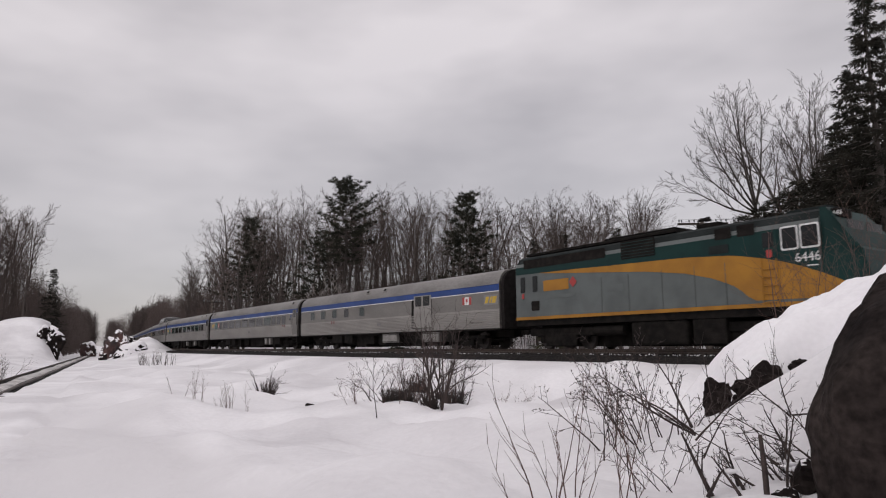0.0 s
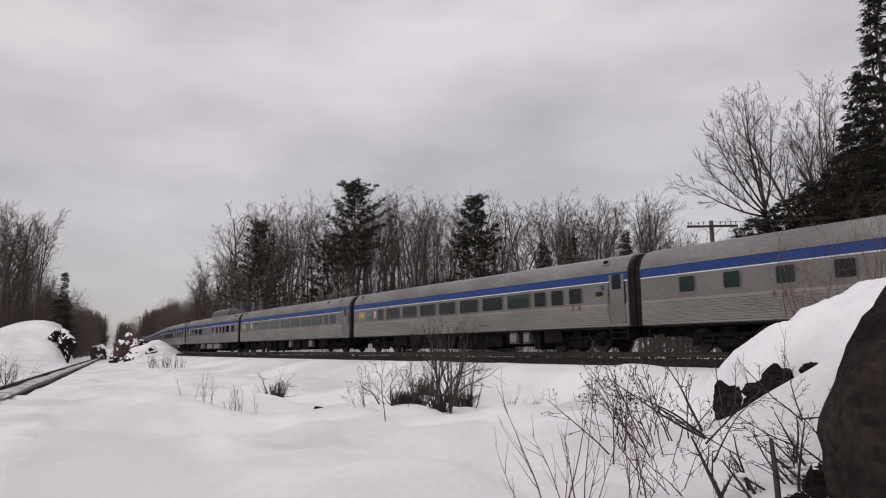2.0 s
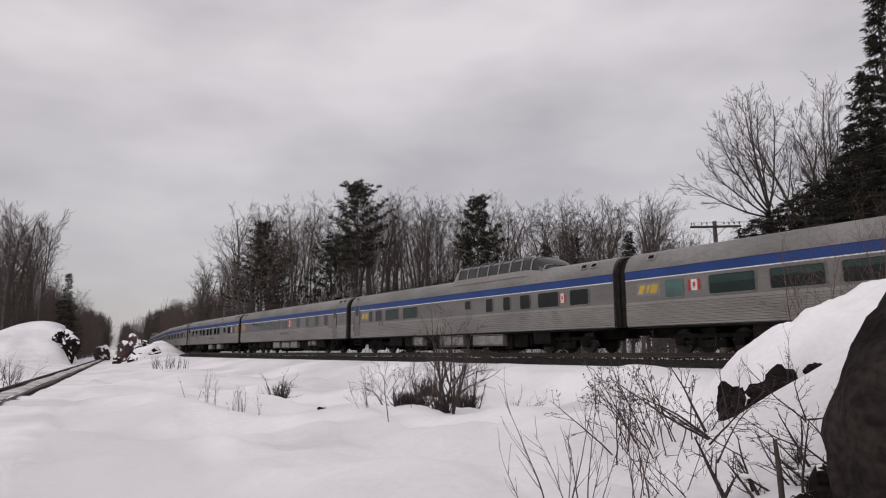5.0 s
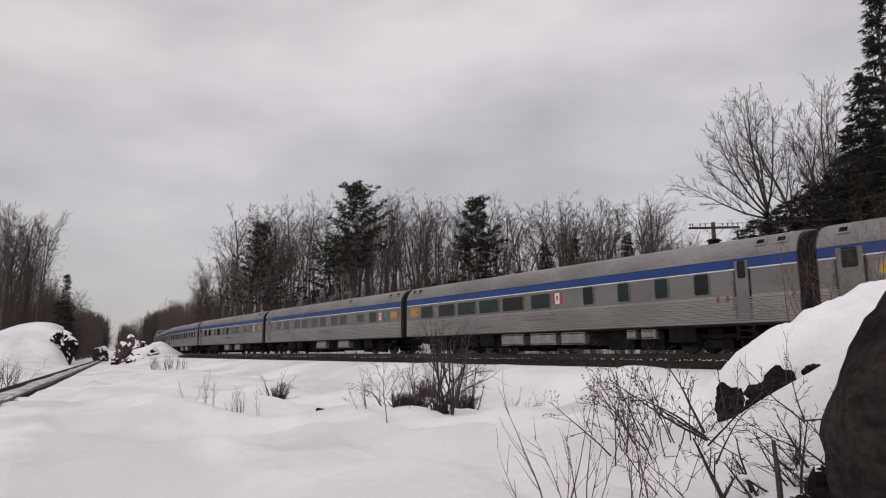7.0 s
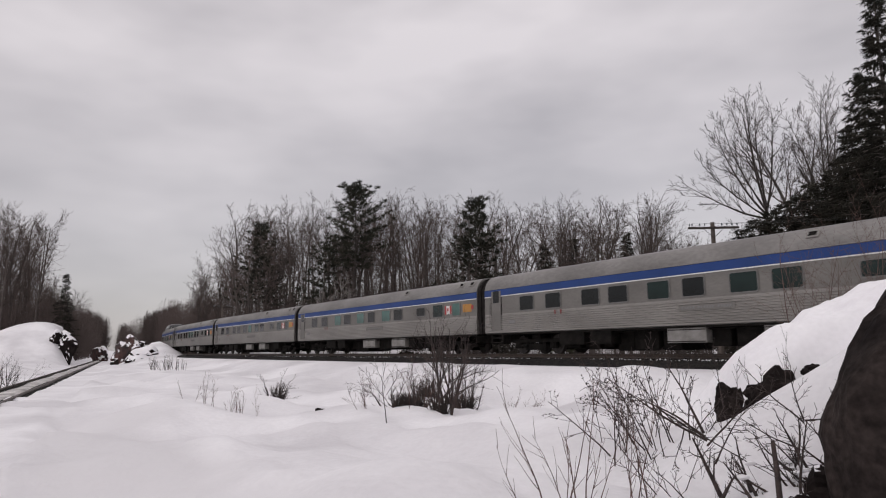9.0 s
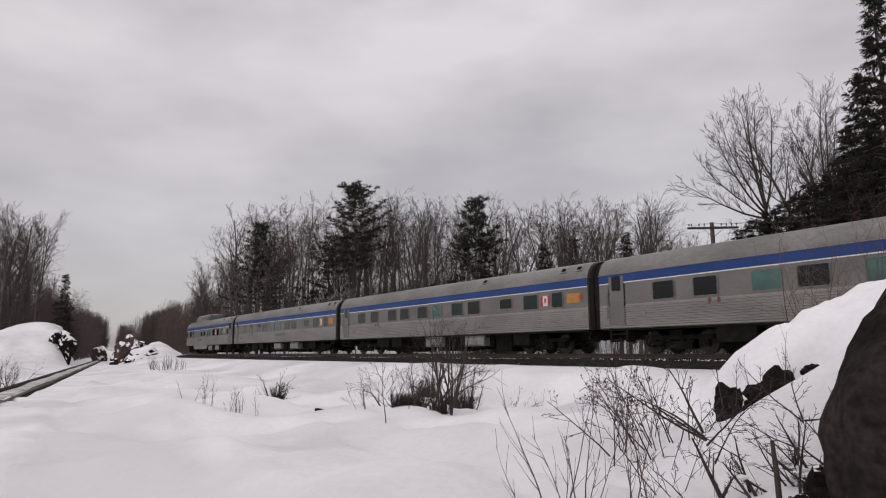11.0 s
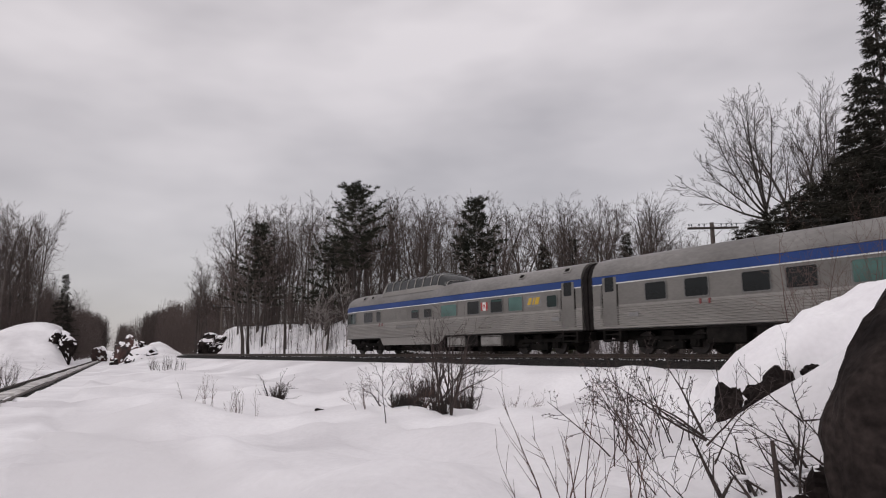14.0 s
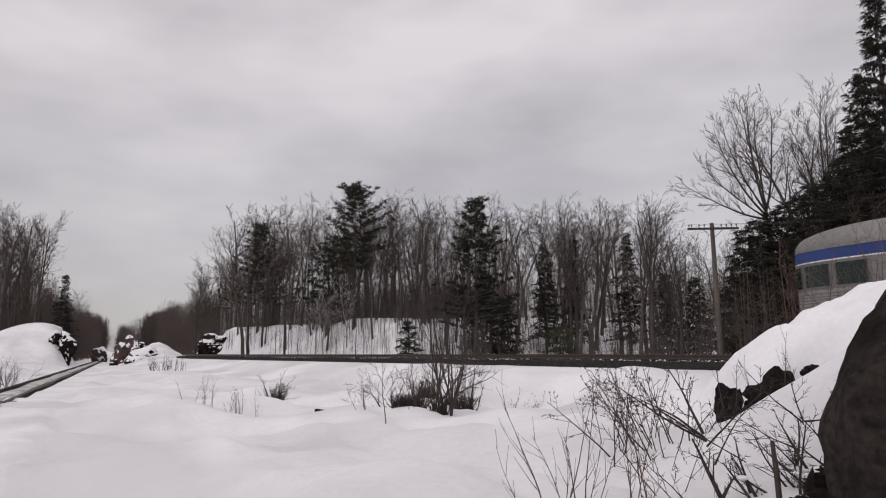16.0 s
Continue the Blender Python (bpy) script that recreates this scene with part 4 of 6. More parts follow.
def shell(car, x0, x1, tail=False):
    st = [(x1, 1.0, 1.0), (x1 - 0.06, 1.0, 1.0)]
    n = 12
    xe = x0 + 3.2 if tail else x0
    st += [(x1 - 0.06 + (xe - x1) * i / n, 1.0, 1.0) for i in range(1, n)] + [(xe, 1.0, 1.0)]
    if tail:
        for i in range(1, 11):
            a = i / 10 * math.pi / 2
            st.append((xe - 3.2 * math.sin(a), max(math.cos(a) ** 0.75, 0.02), max(math.cos(a) ** 0.62, 0.03) if i > 0 else 1))
    part("body", loft(SIDE_PROF, st), M_STEEL, car, "fluted stainless steel side")
    # Darker reflections above the flutes are put into this band's colour.
    part("window_band", loft([(W2, 2.06), (W2, 2.955), (W2, 3.0)], st), M_BAND, car, "smooth steel band round the windows, dark reflection in its colour")
    part("letterboard", loft([(W2, 3.0), (W2 + 0.012, 3.004), (W2 + 0.012, 3.336), (W2, 3.34)], st), M_BLUE, car, "blue stripe under the roof")
    part("stripe_line", loft([(W2, 2.955), (W2 + 0.014, 2.958), (W2 + 0.014, 2.998), (W2, 3.0)], st), M_WHITE, car, "thin white line")
    part("roof", loft(ROOF_PROF, st, close=True), M_ROOF, car, "curved grey steel roof", smooth=True)
    for zz in (3.345,):
        part("drip_rail", loft([(W2, zz), (W2 + 0.03, zz + 0.006), (W2 + 0.03, zz + 0.03), (W2 - 0.01, zz + 0.035)], st), M_STEEL, car)
    full = [(W2 - 0.04, 1.05), (W2, 2.06), (W2, 3.34)] + ROOF_PROF[1:]
    for x in ((x1,) if tail else (x0, x1)):
        bm = bmesh.new()
        vs = [bm.verts.new((x, -y, z)) for y, z in full] + [bm.verts.new((x, y, z)) for y, z in full[-2::-1]]
        bm.faces.new(vs)
        part("end_wall", bm, M_STEEL, car)
        # full-width rubber diaphragm at the coupled ends
        sg = 1 if x > 0 else -1
        bm = bmesh.new()
        for j, xx in enumerate((0.0, 0.1, 0.2, 0.30)):
            ins = 0.045 if j % 2 else 0.10
            ring = [bm.verts.new((x + sg * xx, s * (y - ins), max(z - ins * (z > 3.4), 0.8))) for s, seq in ((-1, full), (1, full[-2::-1])) for y, z in seq]
            if j:
                for a in range(len(ring)):
                    b = (a + 1) % len(ring)
                    bm.faces.new((prev[a], prev[b], ring[b], ring[a]))
            prev = ring
        bm.faces.new(prev)
        part("diaphragm", bm, M_RUBBER, car, "black folded diaphragm")
    lo = x0 + (2.6 if tail else 0.1)
    part("floor_sill", boxes((lo, x1 - 0.1, -1.46, 1.46, 0.98, 1.06)), M_UNDER, car)
    part("centre_sill", boxes((lo, x1 - 0.3, -0.35, 0.35, 0.62, 0.98)), M_UNDER, car)


def under_gear(car, x0, x1):
    """Dark pipes, tanks and brackets hung under the floor."""
    rng = random.Random(int(100 * x1) + len(TRAIN))
    x = x0
    while x < x1:
        w = rng.uniform(0.5, 1.5)
        y = rng.uniform(0.75, 1.3)
        part("underfloor_gear", boxes((x, min(x + w, x1), -y, y, rng.uniform(0.12, 0.38), 0.99), bevel=0.03), M_UNDER, car)
        x += w + rng.uniform(0.0, 0.28)
    part("air_tank", cyl(bmesh.new(), (x0 + 0.6, -0.9, 0.62), (x0 + 2.4, -0.9, 0.62), 0.2, n=12), M_UNDER, car)
    part("brake_pipe", cyl(bmesh.new(), (x0, -1.25, 0.93), (x1, -1.25, 0.93), 0.03, n=6), M_UNDER, car)


def under_box(car, x, w, light=True, z0=0.42, depth=0.75):
    b = part("equipment_box", boxes((-w / 2, w / 2, -1.42, -1.42 + depth, z0, 0.99), bevel=0.02), M_BOX if light else M_UNDER, car)
    b.matrix_basis = pose(x, 0, 0)
    if light:
        part("box_rim", boxes((-w / 2 + 0.04, w / 2 - 0.04, -1.432, -1.42, z0 + 0.04, z0 + 0.07), (-w / 2 + 0.04, w / 2 - 0.04, -1.432, -1.42, 0.90, 0.93)), M_UNDER, b)


def vestibule_door(car, x, w=0.8, z1=3.26):
    # Black plate behind the door paints the shaded gap round it.
    panel("door_recess", car, x, (1.2 + z1) / 2, w + 0.14, z1 - 1.14, M_UNDER, 0.04, 0.004, 0.02)
    d = panel("door", car, x, (1.2 + z1) / 2, w, z1 - 1.2, M_BAND, 0.03, 0.026, 0.03, label="plain steel vestibule door")
    panel("door_window", d, 0, 0.72, w * 0.62, 0.62, M_PANE, 0.06, 0.0, 0.02, surface=0.008)
    part("steps", boxes((x - w / 2, x + w / 2, -1.47, -1.1, 0.55, 0.62), (x - w / 2, x + w / 2, -1.5, -1.2, 0.80, 0.86), (x - w / 2 - 0.1, x - w / 2, -1.5, -1.05, 0.5, 1.06), (x + w / 2, x + w / 2 + 0.1, -1.5, -1.05, 0.5, 1.06)), M_UNDER, car)
    b = part("grab_rail", cyl(bmesh.new(), (x - w / 2 - 0.12, -W2 - 0.05, 1.5), (x - w / 2 - 0.12, -W2 - 0.05, 2.6), 0.015, n=6), M_FRAME, car)


def emblem(car, x, mat, w=1.05, h=0.42, z=2.55, leaf=False):
    e = panel("emblem_panel", car, x, z, w + 0.1, h + 0.1, M_NAME if mat is M_YELLOW else mat, 0.03, 0.006, 0.02, label="plain coloured emblem panel")
    if mat is M_YELLOW:
        for i, (dx, ww) in enumerate(((-0.30, 0.24), (0.0, 0.12), (0.28, 0.3))):
            bm = bmesh.new()
            sh = 0.07
            vs = [bm.verts.new((dx * w - ww * w / 2 - sh, -0.006, -h / 2 + 0.04)), bm.verts.new((dx * w + ww * w / 2 - sh, -0.006, -h / 2 + 0.04)),
                  bm.verts.new((dx * w + ww * w / 2 + sh, -0.006, h / 2 - 0.04)), bm.verts.new((dx * w - ww * w / 2 + sh, -0.006, h / 2 - 0.04))]
            bm.faces.new(vs)
            part("emblem_shape", bm, M_YELLOW, e)
    if leaf:
        panel("emblem_dot", car, x + w / 2 + 0.12, z + 0.02, 0.2, 0.24, M_RED, 0.06, 0.012, 0.02)


def wordmark(car, x, z=1.95):
    for dx in (-0.2, 0.2):
        panel("small_mark", car, x + dx, z, 0.09, 0.2, M_DULLRED, 0.01, 0.03, 0.02)
    panel("small_mark", car, x, z, 0.22, 0.07, M_NAME, 0.01, 0.03, 0.02)


def nameplate(car, x, w, z=1.72):
    panel("name_board", car, x, z, w, 0.2, M_BAND, 0.01, 0.028, 0.03)
    for i in range(int(w / 0.12) - 2):
        if i % 7 != 5:
            panel("letter_bar", car, x - w / 2 + 0.18 + i * 0.12, z, 0.07, 0.1, M_NAME, 0.01, 0.034, 0.02)


def small_number(car, x, z=1.62):
    panel("number_bar", car, x, z, 0.5, 0.17, M_NAME, 0.02, 0.03, 0.02)


def dome(car, x):
    """Glazed observation dome: x is the rear edge of its glass."""
    sect = lambda wf, hf: [(1.36 * wf, 3.80), (1.33 * wf, 3.80 + 0.30 * hf), (1.18 * wf, 3.80 + 0.86 * hf), (0.95 * wf, 3.80 + 1.02 * hf), (0.5 * wf, 3.80 + 1.09 * hf), (0, 3.80 + 1.11 * hf)]

    def skin(stations, i0, i1, grow=0.0, sides=(-1, 1)):
        bm = bmesh.new()
        for sg in sides:
            rings = [[bm.verts.new((x + sx, sg * (y + grow), z + grow)) for y, z in sect(wf, hf)[i0:i1 + 1]] for sx, wf, hf in stations]
            for a, b in zip(rings, rings[1:]):
                for j in range(i1 - i0):
                    bm.faces.new((a[j], a[j + 1], b[j + 1], b[j]))
        bmesh.ops.remove_doubles(bm, verts=bm.verts, dist=0.0005)
        return bm
    rear = [(-0.75, 0.93, 0.12), (-0.5, 0.97, 0.45), (-0.2, 1.0, 0.85), (0.0, 1.0, 0.95)]
    mid = [(0, 1, 0.95), (0.3, 1, 1.0), (5.7, 1, 1.0)]
    front = [(5.7, 1, 1.0), (6.0, 1.0, 0.99), (6.35, 0.97, 0.92), (6.75, 0.92, 0.76), (7.1, 0.86, 0.5), (7.35, 0.8, 0.22)]
    part("dome_base", skin(rear + mid[1:] + front[1:], 0, 1, 0.012), M_STEEL, car)
    part("dome_rear", skin(rear, 1, 5), M_STEEL, car, smooth=True)
    part("dome_roof", skin(mid, 3, 5, 0.01), M_ROOF, car, "dome roof strip")
    part("dome_front_glass", skin(front, 1, 5), M_DOME, car, "sloping front dome glass", smooth=True)
    for i in range(6):
        a, b = 0.11 + i * 0.93, 0.11 + i * 0.93 + 0.84
        for sg in (-1, 1):
            part("dome_pane", skin([(a, 1, 1.0), (b, 1, 1.0)], 1, 3, 0.0, (sg,)), M_DOME, car)
    for i in range(7):
        c = 0.065 + i * 0.93
        part("dome_rib", skin([(c - 0.05, 1, 1), (c + 0.05, 1, 1)], 1, 5, 0.02), M_STEEL, car)
    for sx, wf, hf in (front[2], front[4]):
        part("dome_rib", skin([(sx - 0.04, wf, hf), (sx + 0.04, wf - 0.003, hf - 0.02)], 1, 5, 0.02), M_STEEL, car)


def coach(k, label, windows=(), rear_door=None, front_door=None, emblems=(), flags=(), boxes_=(), vents=(), names=(), marks=(), numbers=(), tail=False, extra=None, dark_boxes=((-6.2, 1.6), (-4.4, 1.2), (7.9, 1.2))):
    car = thing("passenger_car", label, "train car", "cars of the train")
    x0, x1 = -12.6, 12.6
    shell(car, x0, x1, tail)
    for x in (9.07, -8.8 if tail else -9.07):
        truck(car, x)
    for x in (x1,) if tail else (x0, x1):
        coupler(car, x)
    for wdw in windows:
        window(car, *wdw)
    if rear_door:
        vestibule_door(car, rear_door)
    if front_door:
        vestibule_door(car, front_door)
    for e in emblems:
        emblem(car, *e)
    for f in flags:
        flag(car, *f)
    for b in boxes_:
        under_box(car, *b)
    for b in dark_boxes:
        under_box(car, *b, light=False)
    under_gear(car, -6.8, 6.9)
    for v in vents:
        roof_vent(car, v)
    for nm in names:
        nameplate(car, *nm)
    for mk in marks:
        wordmark(car, mk)
    for nb in numbers:
        small_number(car, nb)
    if extra:
        extra(car)
    TRAIN.append((car, -(k - 0.5) * CAR_L, 9.0))
    return car


G, D = M_PANEG, M_PANEM
Z0, Z1 = 2.16, 2.84


def baggage_door(car):
    # Black plate, not a hollow: paints the shade of the sliding door's recess.
    panel("door_recess", car, 5.3, 2.22, 2.2, 2.02, M_UNDER, 0.02, 0.004, 0.02)
    d = panel("door", car, 5.42, 2.22, 1.86, 1.92, M_STEEL, 0.02, 0.02, 0.03, label="sliding steel baggage door")
    for dx in (-0.43, 0.43):
        panel("door_window", d, dx, 0.62, 0.68, 0.58, M_PANE, 0.04, 0.0, 0.02, surface=0.008)


coach(1, "stainless steel baggage car with blue stripe and sliding door",
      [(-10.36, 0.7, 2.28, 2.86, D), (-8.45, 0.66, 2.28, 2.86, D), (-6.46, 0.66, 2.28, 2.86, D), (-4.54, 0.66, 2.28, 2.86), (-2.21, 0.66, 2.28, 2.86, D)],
      emblems=[(12.0 - 0.1, M_YELLOW)], flags=[(9.84, 2.6, 0.8, 0.42)], boxes_=[(1.39, 1.8), (6.06, 1.75)], vents=(-1.6, 0.7), marks=(-6.7,), numbers=(0.2,), extra=baggage_door)
coach(2, "stainless steel coach with wide windows and a vestibule door",
      [(-10.26, 0.8, Z0, Z1, G), (-8.66, 0.75, Z0, Z1)] + [(-6.98 + 2.1 * i, 1.66, Z0, Z1, D if i == 6 else None, 0.25 if i == 6 else 0) for i in range(7)] + [(7.23, 0.8, Z0, Z1), (8.4, 0.78, Z0, Z1), (9.57, 0.78, Z0, Z1)],
      front_door=12.0, emblems=[(-11.4, M_YELLOW, 0.9)], flags=[(-9.45, 2.55, 0.4, 0.4)], boxes_=[(5.0, 0.5), (6.0, 0.4)], vents=(11.3, -11.6), marks=(9.6,), numbers=(0.7,),
      extra=lambda car: (panel("oval_window", car, 11.0, 2.5, 0.42, 0.2, M_PANE, 0.09, 0.012, 0.03), panel("blue_sign", car, 11.2, 2.75, 0.18, 0.2, M_BLUE, 0.02, 0.012, 0.02)))
coach(3, "stainless steel coach with wide green-tinted windows",
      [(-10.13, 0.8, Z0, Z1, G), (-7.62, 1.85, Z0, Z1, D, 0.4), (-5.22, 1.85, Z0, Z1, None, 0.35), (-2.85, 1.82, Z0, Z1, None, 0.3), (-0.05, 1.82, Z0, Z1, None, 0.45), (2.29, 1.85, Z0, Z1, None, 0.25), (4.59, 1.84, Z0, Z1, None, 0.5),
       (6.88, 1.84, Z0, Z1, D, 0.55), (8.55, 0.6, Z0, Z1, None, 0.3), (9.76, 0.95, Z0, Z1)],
      front_door=12.0, emblems=[(-11.41, M_YELLOW, 1.1)], flags=[(-9.2, 2.55, 0.55, 0.42)], boxes_=[(0.9, 0.5), (5.3, 0.6)], vents=(10.9, -11.3, 8.6), numbers=(-2.0, 10.4))
coach(4, "stainless steel dome car with a glazed rooftop lounge",
      [(10.59, 1.15, Z0, Z1), (8.55, 1.4, Z0, Z1), (6.87, 0.72, Z0, Z1), (5.44, 0.55, Z0, Z1), (3.98, 0.55, Z0, Z1), (2.03, 0.5, 2.4, Z1), (-9.5, 0.45, Z0, Z1, D), (-8.33, 0.85, Z0, Z1), (-6.51, 1.7, Z0, Z1, D), (-4.2, 1.72, Z0, Z1, D)],
      rear_door=-11.6, emblems=[(-10.35, M_YELLOW, 0.95)], flags=[(9.5, 2.52, 0.42, 0.42)], boxes_=[(3.6, 2.6, True, 0.36), (0.2, 2.4, True, 0.36), (-3.5, 1.2)], vents=(-11.8, 11.4, 10.8), marks=(-8.0,), numbers=(1.6,), extra=lambda car: dome(car, 0.75))
coach(5, "stainless steel dining car with windows in two rows of sizes",
      [(-10.17, 1.28, Z0, Z1), (-8.05, 1.65, Z0, Z1), (-6.06, 1.68, Z0, Z1, D), (-4.03, 1.68, Z0, Z1, D), (-2.03, 1.62, Z0, Z1), (0.06, 1.33, Z0, Z1, D), (3.2, 0.6, Z0, 2.92, None), (5.21, 0.6, Z0, 2.92, D), (7.14, 0.62, Z0, 2.92, D), (8.96, 0.62, Z0, 2.92)],
      emblems=[(-11.65, M_ORANGE, 0.8)], flags=[(1.22, 2.56, 0.62, 0.5)], boxes_=[(-2.28, 1.7), (0.0, 1.78), (2.03, 1.5), (5.41, 0.45, True, 0.6), (6.29, 0.7, True, 0.6)], vents=(11.29, 12.05, -11.9, -11.2), marks=(9.8,),
      names=[(0.0, 2.2)], extra=lambda car: (vestibule_door(car, 10.6, 0.5), part("roof_blower", cyl(cyl(bmesh.new(), (8.9, -0.5, 3.9), (8.9, -0.5, 4.3), 0.22), (8.9, -0.5, 4.3), (8.9, -0.5, 4.36), 0.3, 0.2), M_UNDER, car)))


def sleeper(k, shades, label):
    """Sleeping cars of one type; shades sets which panes show green blinds."""
    spec = [(-9.15, 1.02), (-7.24, 1.02), (-4.82, 1.04), (-3.22, 1.04), (-1.12, 1.04), (0.5, 0.95), (2.56, 1.04), (4.14, 1.04), (6.9, 0.92), (8.8, 1.02), (10.66, 0.7)]
    win = []
    for i, (x, w) in enumerate(spec):
        c = shades[i]
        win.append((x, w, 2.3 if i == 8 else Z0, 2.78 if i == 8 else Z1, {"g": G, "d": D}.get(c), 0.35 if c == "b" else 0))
    coach(k, label, win, rear_door=-11.6, emblems=[(11.7, M_ORANGE, 0.72, 0.34, 2.52, True)], flags=[(9.85, 2.5, 0.66, 0.48)], boxes_=[(-0.02, 1.75), (4.0, 1.74)], vents=(5.0, 11.0, 12.0), marks=(-6.9,), numbers=(-10.3,),
          names=[(1.0, 2.4)])


SLEEP = "stainless steel sleeping car with blue stripe and square windows"
sleeper(6, "....d.ddd.g", SLEEP)
sleeper(7, "..g.g.g..dg", SLEEP)
sleeper(8, ".....gd..dd", SLEEP)
sleeper(9, "....ggbbdbd", SLEEP)


def tail_panes(car):
    """Curved glass of the rounded observation end."""
    def arc(sg, a0, a1, grow, z0, z1, n=6):
        bm = bmesh.new()
        rows = []
        for i in range(n + 1):
            a = a0 + (a1 - a0) * i / n
            x, y = -9.4 - (3.2 + grow) * math.sin(a), (W2 + grow) * math.cos(a) ** 0.75
            rows.append((bm.verts.new((x, sg * y, z0)), bm.verts.new((x, sg * y, z1))))
        for p, q in zip(rows, rows[1:]):
            bm.faces.new((p[0], p[1], q[1], q[0]))
        return bm
    for a0, a1 in ((0.10, 0.42), (0.50, 0.88), (0.98, 1.38)):
        for sg in (-1, 1):
            fr = part("tail_window", arc(sg, a0 - 0.03, a1 + 0.03, 0.012, 2.11, 2.91), M_FRAME, car)
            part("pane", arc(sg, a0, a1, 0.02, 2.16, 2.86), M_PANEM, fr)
    for x, z in ((-4.39, 2.5), (-2.9, 2.5)):
        panel("blank_panel", car, x, z, 0.95 if x < -4 else 0.7, 0.6, M_BAND, 0.03, 0.014, 0.03)
    for sg in (-1, 1):
        bm = bmesh.new()
        rows = [[bm.verts.new((x, sg * yy, z)) for x, z in ((-6.1, 1.08), (-5.7, 0.58), (0.9, 0.58), (1.3, 0.80), (1.6, 1.08))] for yy in (1.49, 1.43)]
        bm.faces.new(rows[0])
        bm.faces.new(rows[1][::-1])
        for i in range(5):
            bm.faces.new((rows[0][i], rows[1][i], rows[1][(i + 1) % 5], rows[0][(i + 1) % 5]))
        part("skirt", bm, M_STEEL, car, "smooth steel skirt with sloping ends")
    part("skirt_floor", boxes((-5.5, 0.9, -1.40, 1.40, 0.60, 1.04)), M_UNDER, car)
    part("tail_underframe", boxes((-11.6, -10.2, -0.9, 0.9, 0.7, 1.06)), M_UNDER, car)
    dome(car, -5.75)


coach(10, "stainless steel dome observation car with a rounded glazed tail",
      [(-7.75, 1.22, Z0, Z1), (-6.28, 0.52, Z0, Z1), (-1.6, 0.8, 2.2, 2.7, None, 0.2), (-0.14, 0.78, 2.2, 2.7), (2.11, 1.55, Z0, 2.8, G), (4.48, 1.05, Z0, Z1), (6.51, 0.95, Z0, Z1, None, 0.15), (8.03, 1.05, Z0, Z1, G), (10.68, 0.66, 2.2, 2.74, D)],
      front_door=11.75, emblems=[(9.4, M_YELLOW, 0.95)], flags=[(5.46, 2.52, 0.58, 0.44)], boxes_=[(2.63, 1.7), (5.82, 1.7)], vents=(8.4, 11.6, -8.6, -7.4), marks=(-5.95,), names=[(-2.6, 2.6)], numbers=(10.9,),
      tail=True, extra=tail_panes, dark_boxes=((4.2, 1.0), (7.3, 0.9)))


# the locomotive
def side_plate(name, pts, mat, loco, y, label=""):
    for sg in (-1, 1):
        bm = bmesh.new()
        f = [bm.verts.new((a, sg * y, b)) for a, b in pts]
        g = [bm.verts.new((a, sg * (y - 0.03), b)) for a, b in pts]
        bm.faces.new(f)
        bm.faces.new(g[::-1])
        for i in range(len(pts)):
            j = (i + 1) % len(pts)
            bm.faces.new((f[i], g[i], g[j], f[j]))
        bmesh.ops.triangulate(bm, faces=[q for q in bm.faces if len(q.verts) > 4])
        part(name, bm, mat, loco, label)


def lettering(text, size, mat, parent, m, name="road_number"):
    cu = bpy.data.curves.new(name, "FONT")
    cu.body, cu.size, cu.extrude = text, size, 0.004
    tmp = bpy.data.objects.new(name + "_tmp", cu)
    me = bpy.data.meshes.new_from_object(tmp)
    bpy.data.objects.remove(tmp)
    me.materials.clear()
    me.materials.append(mat)
    ob = new(name, me)
    ob.parent = parent
    ob.matrix_basis = m
    return ob


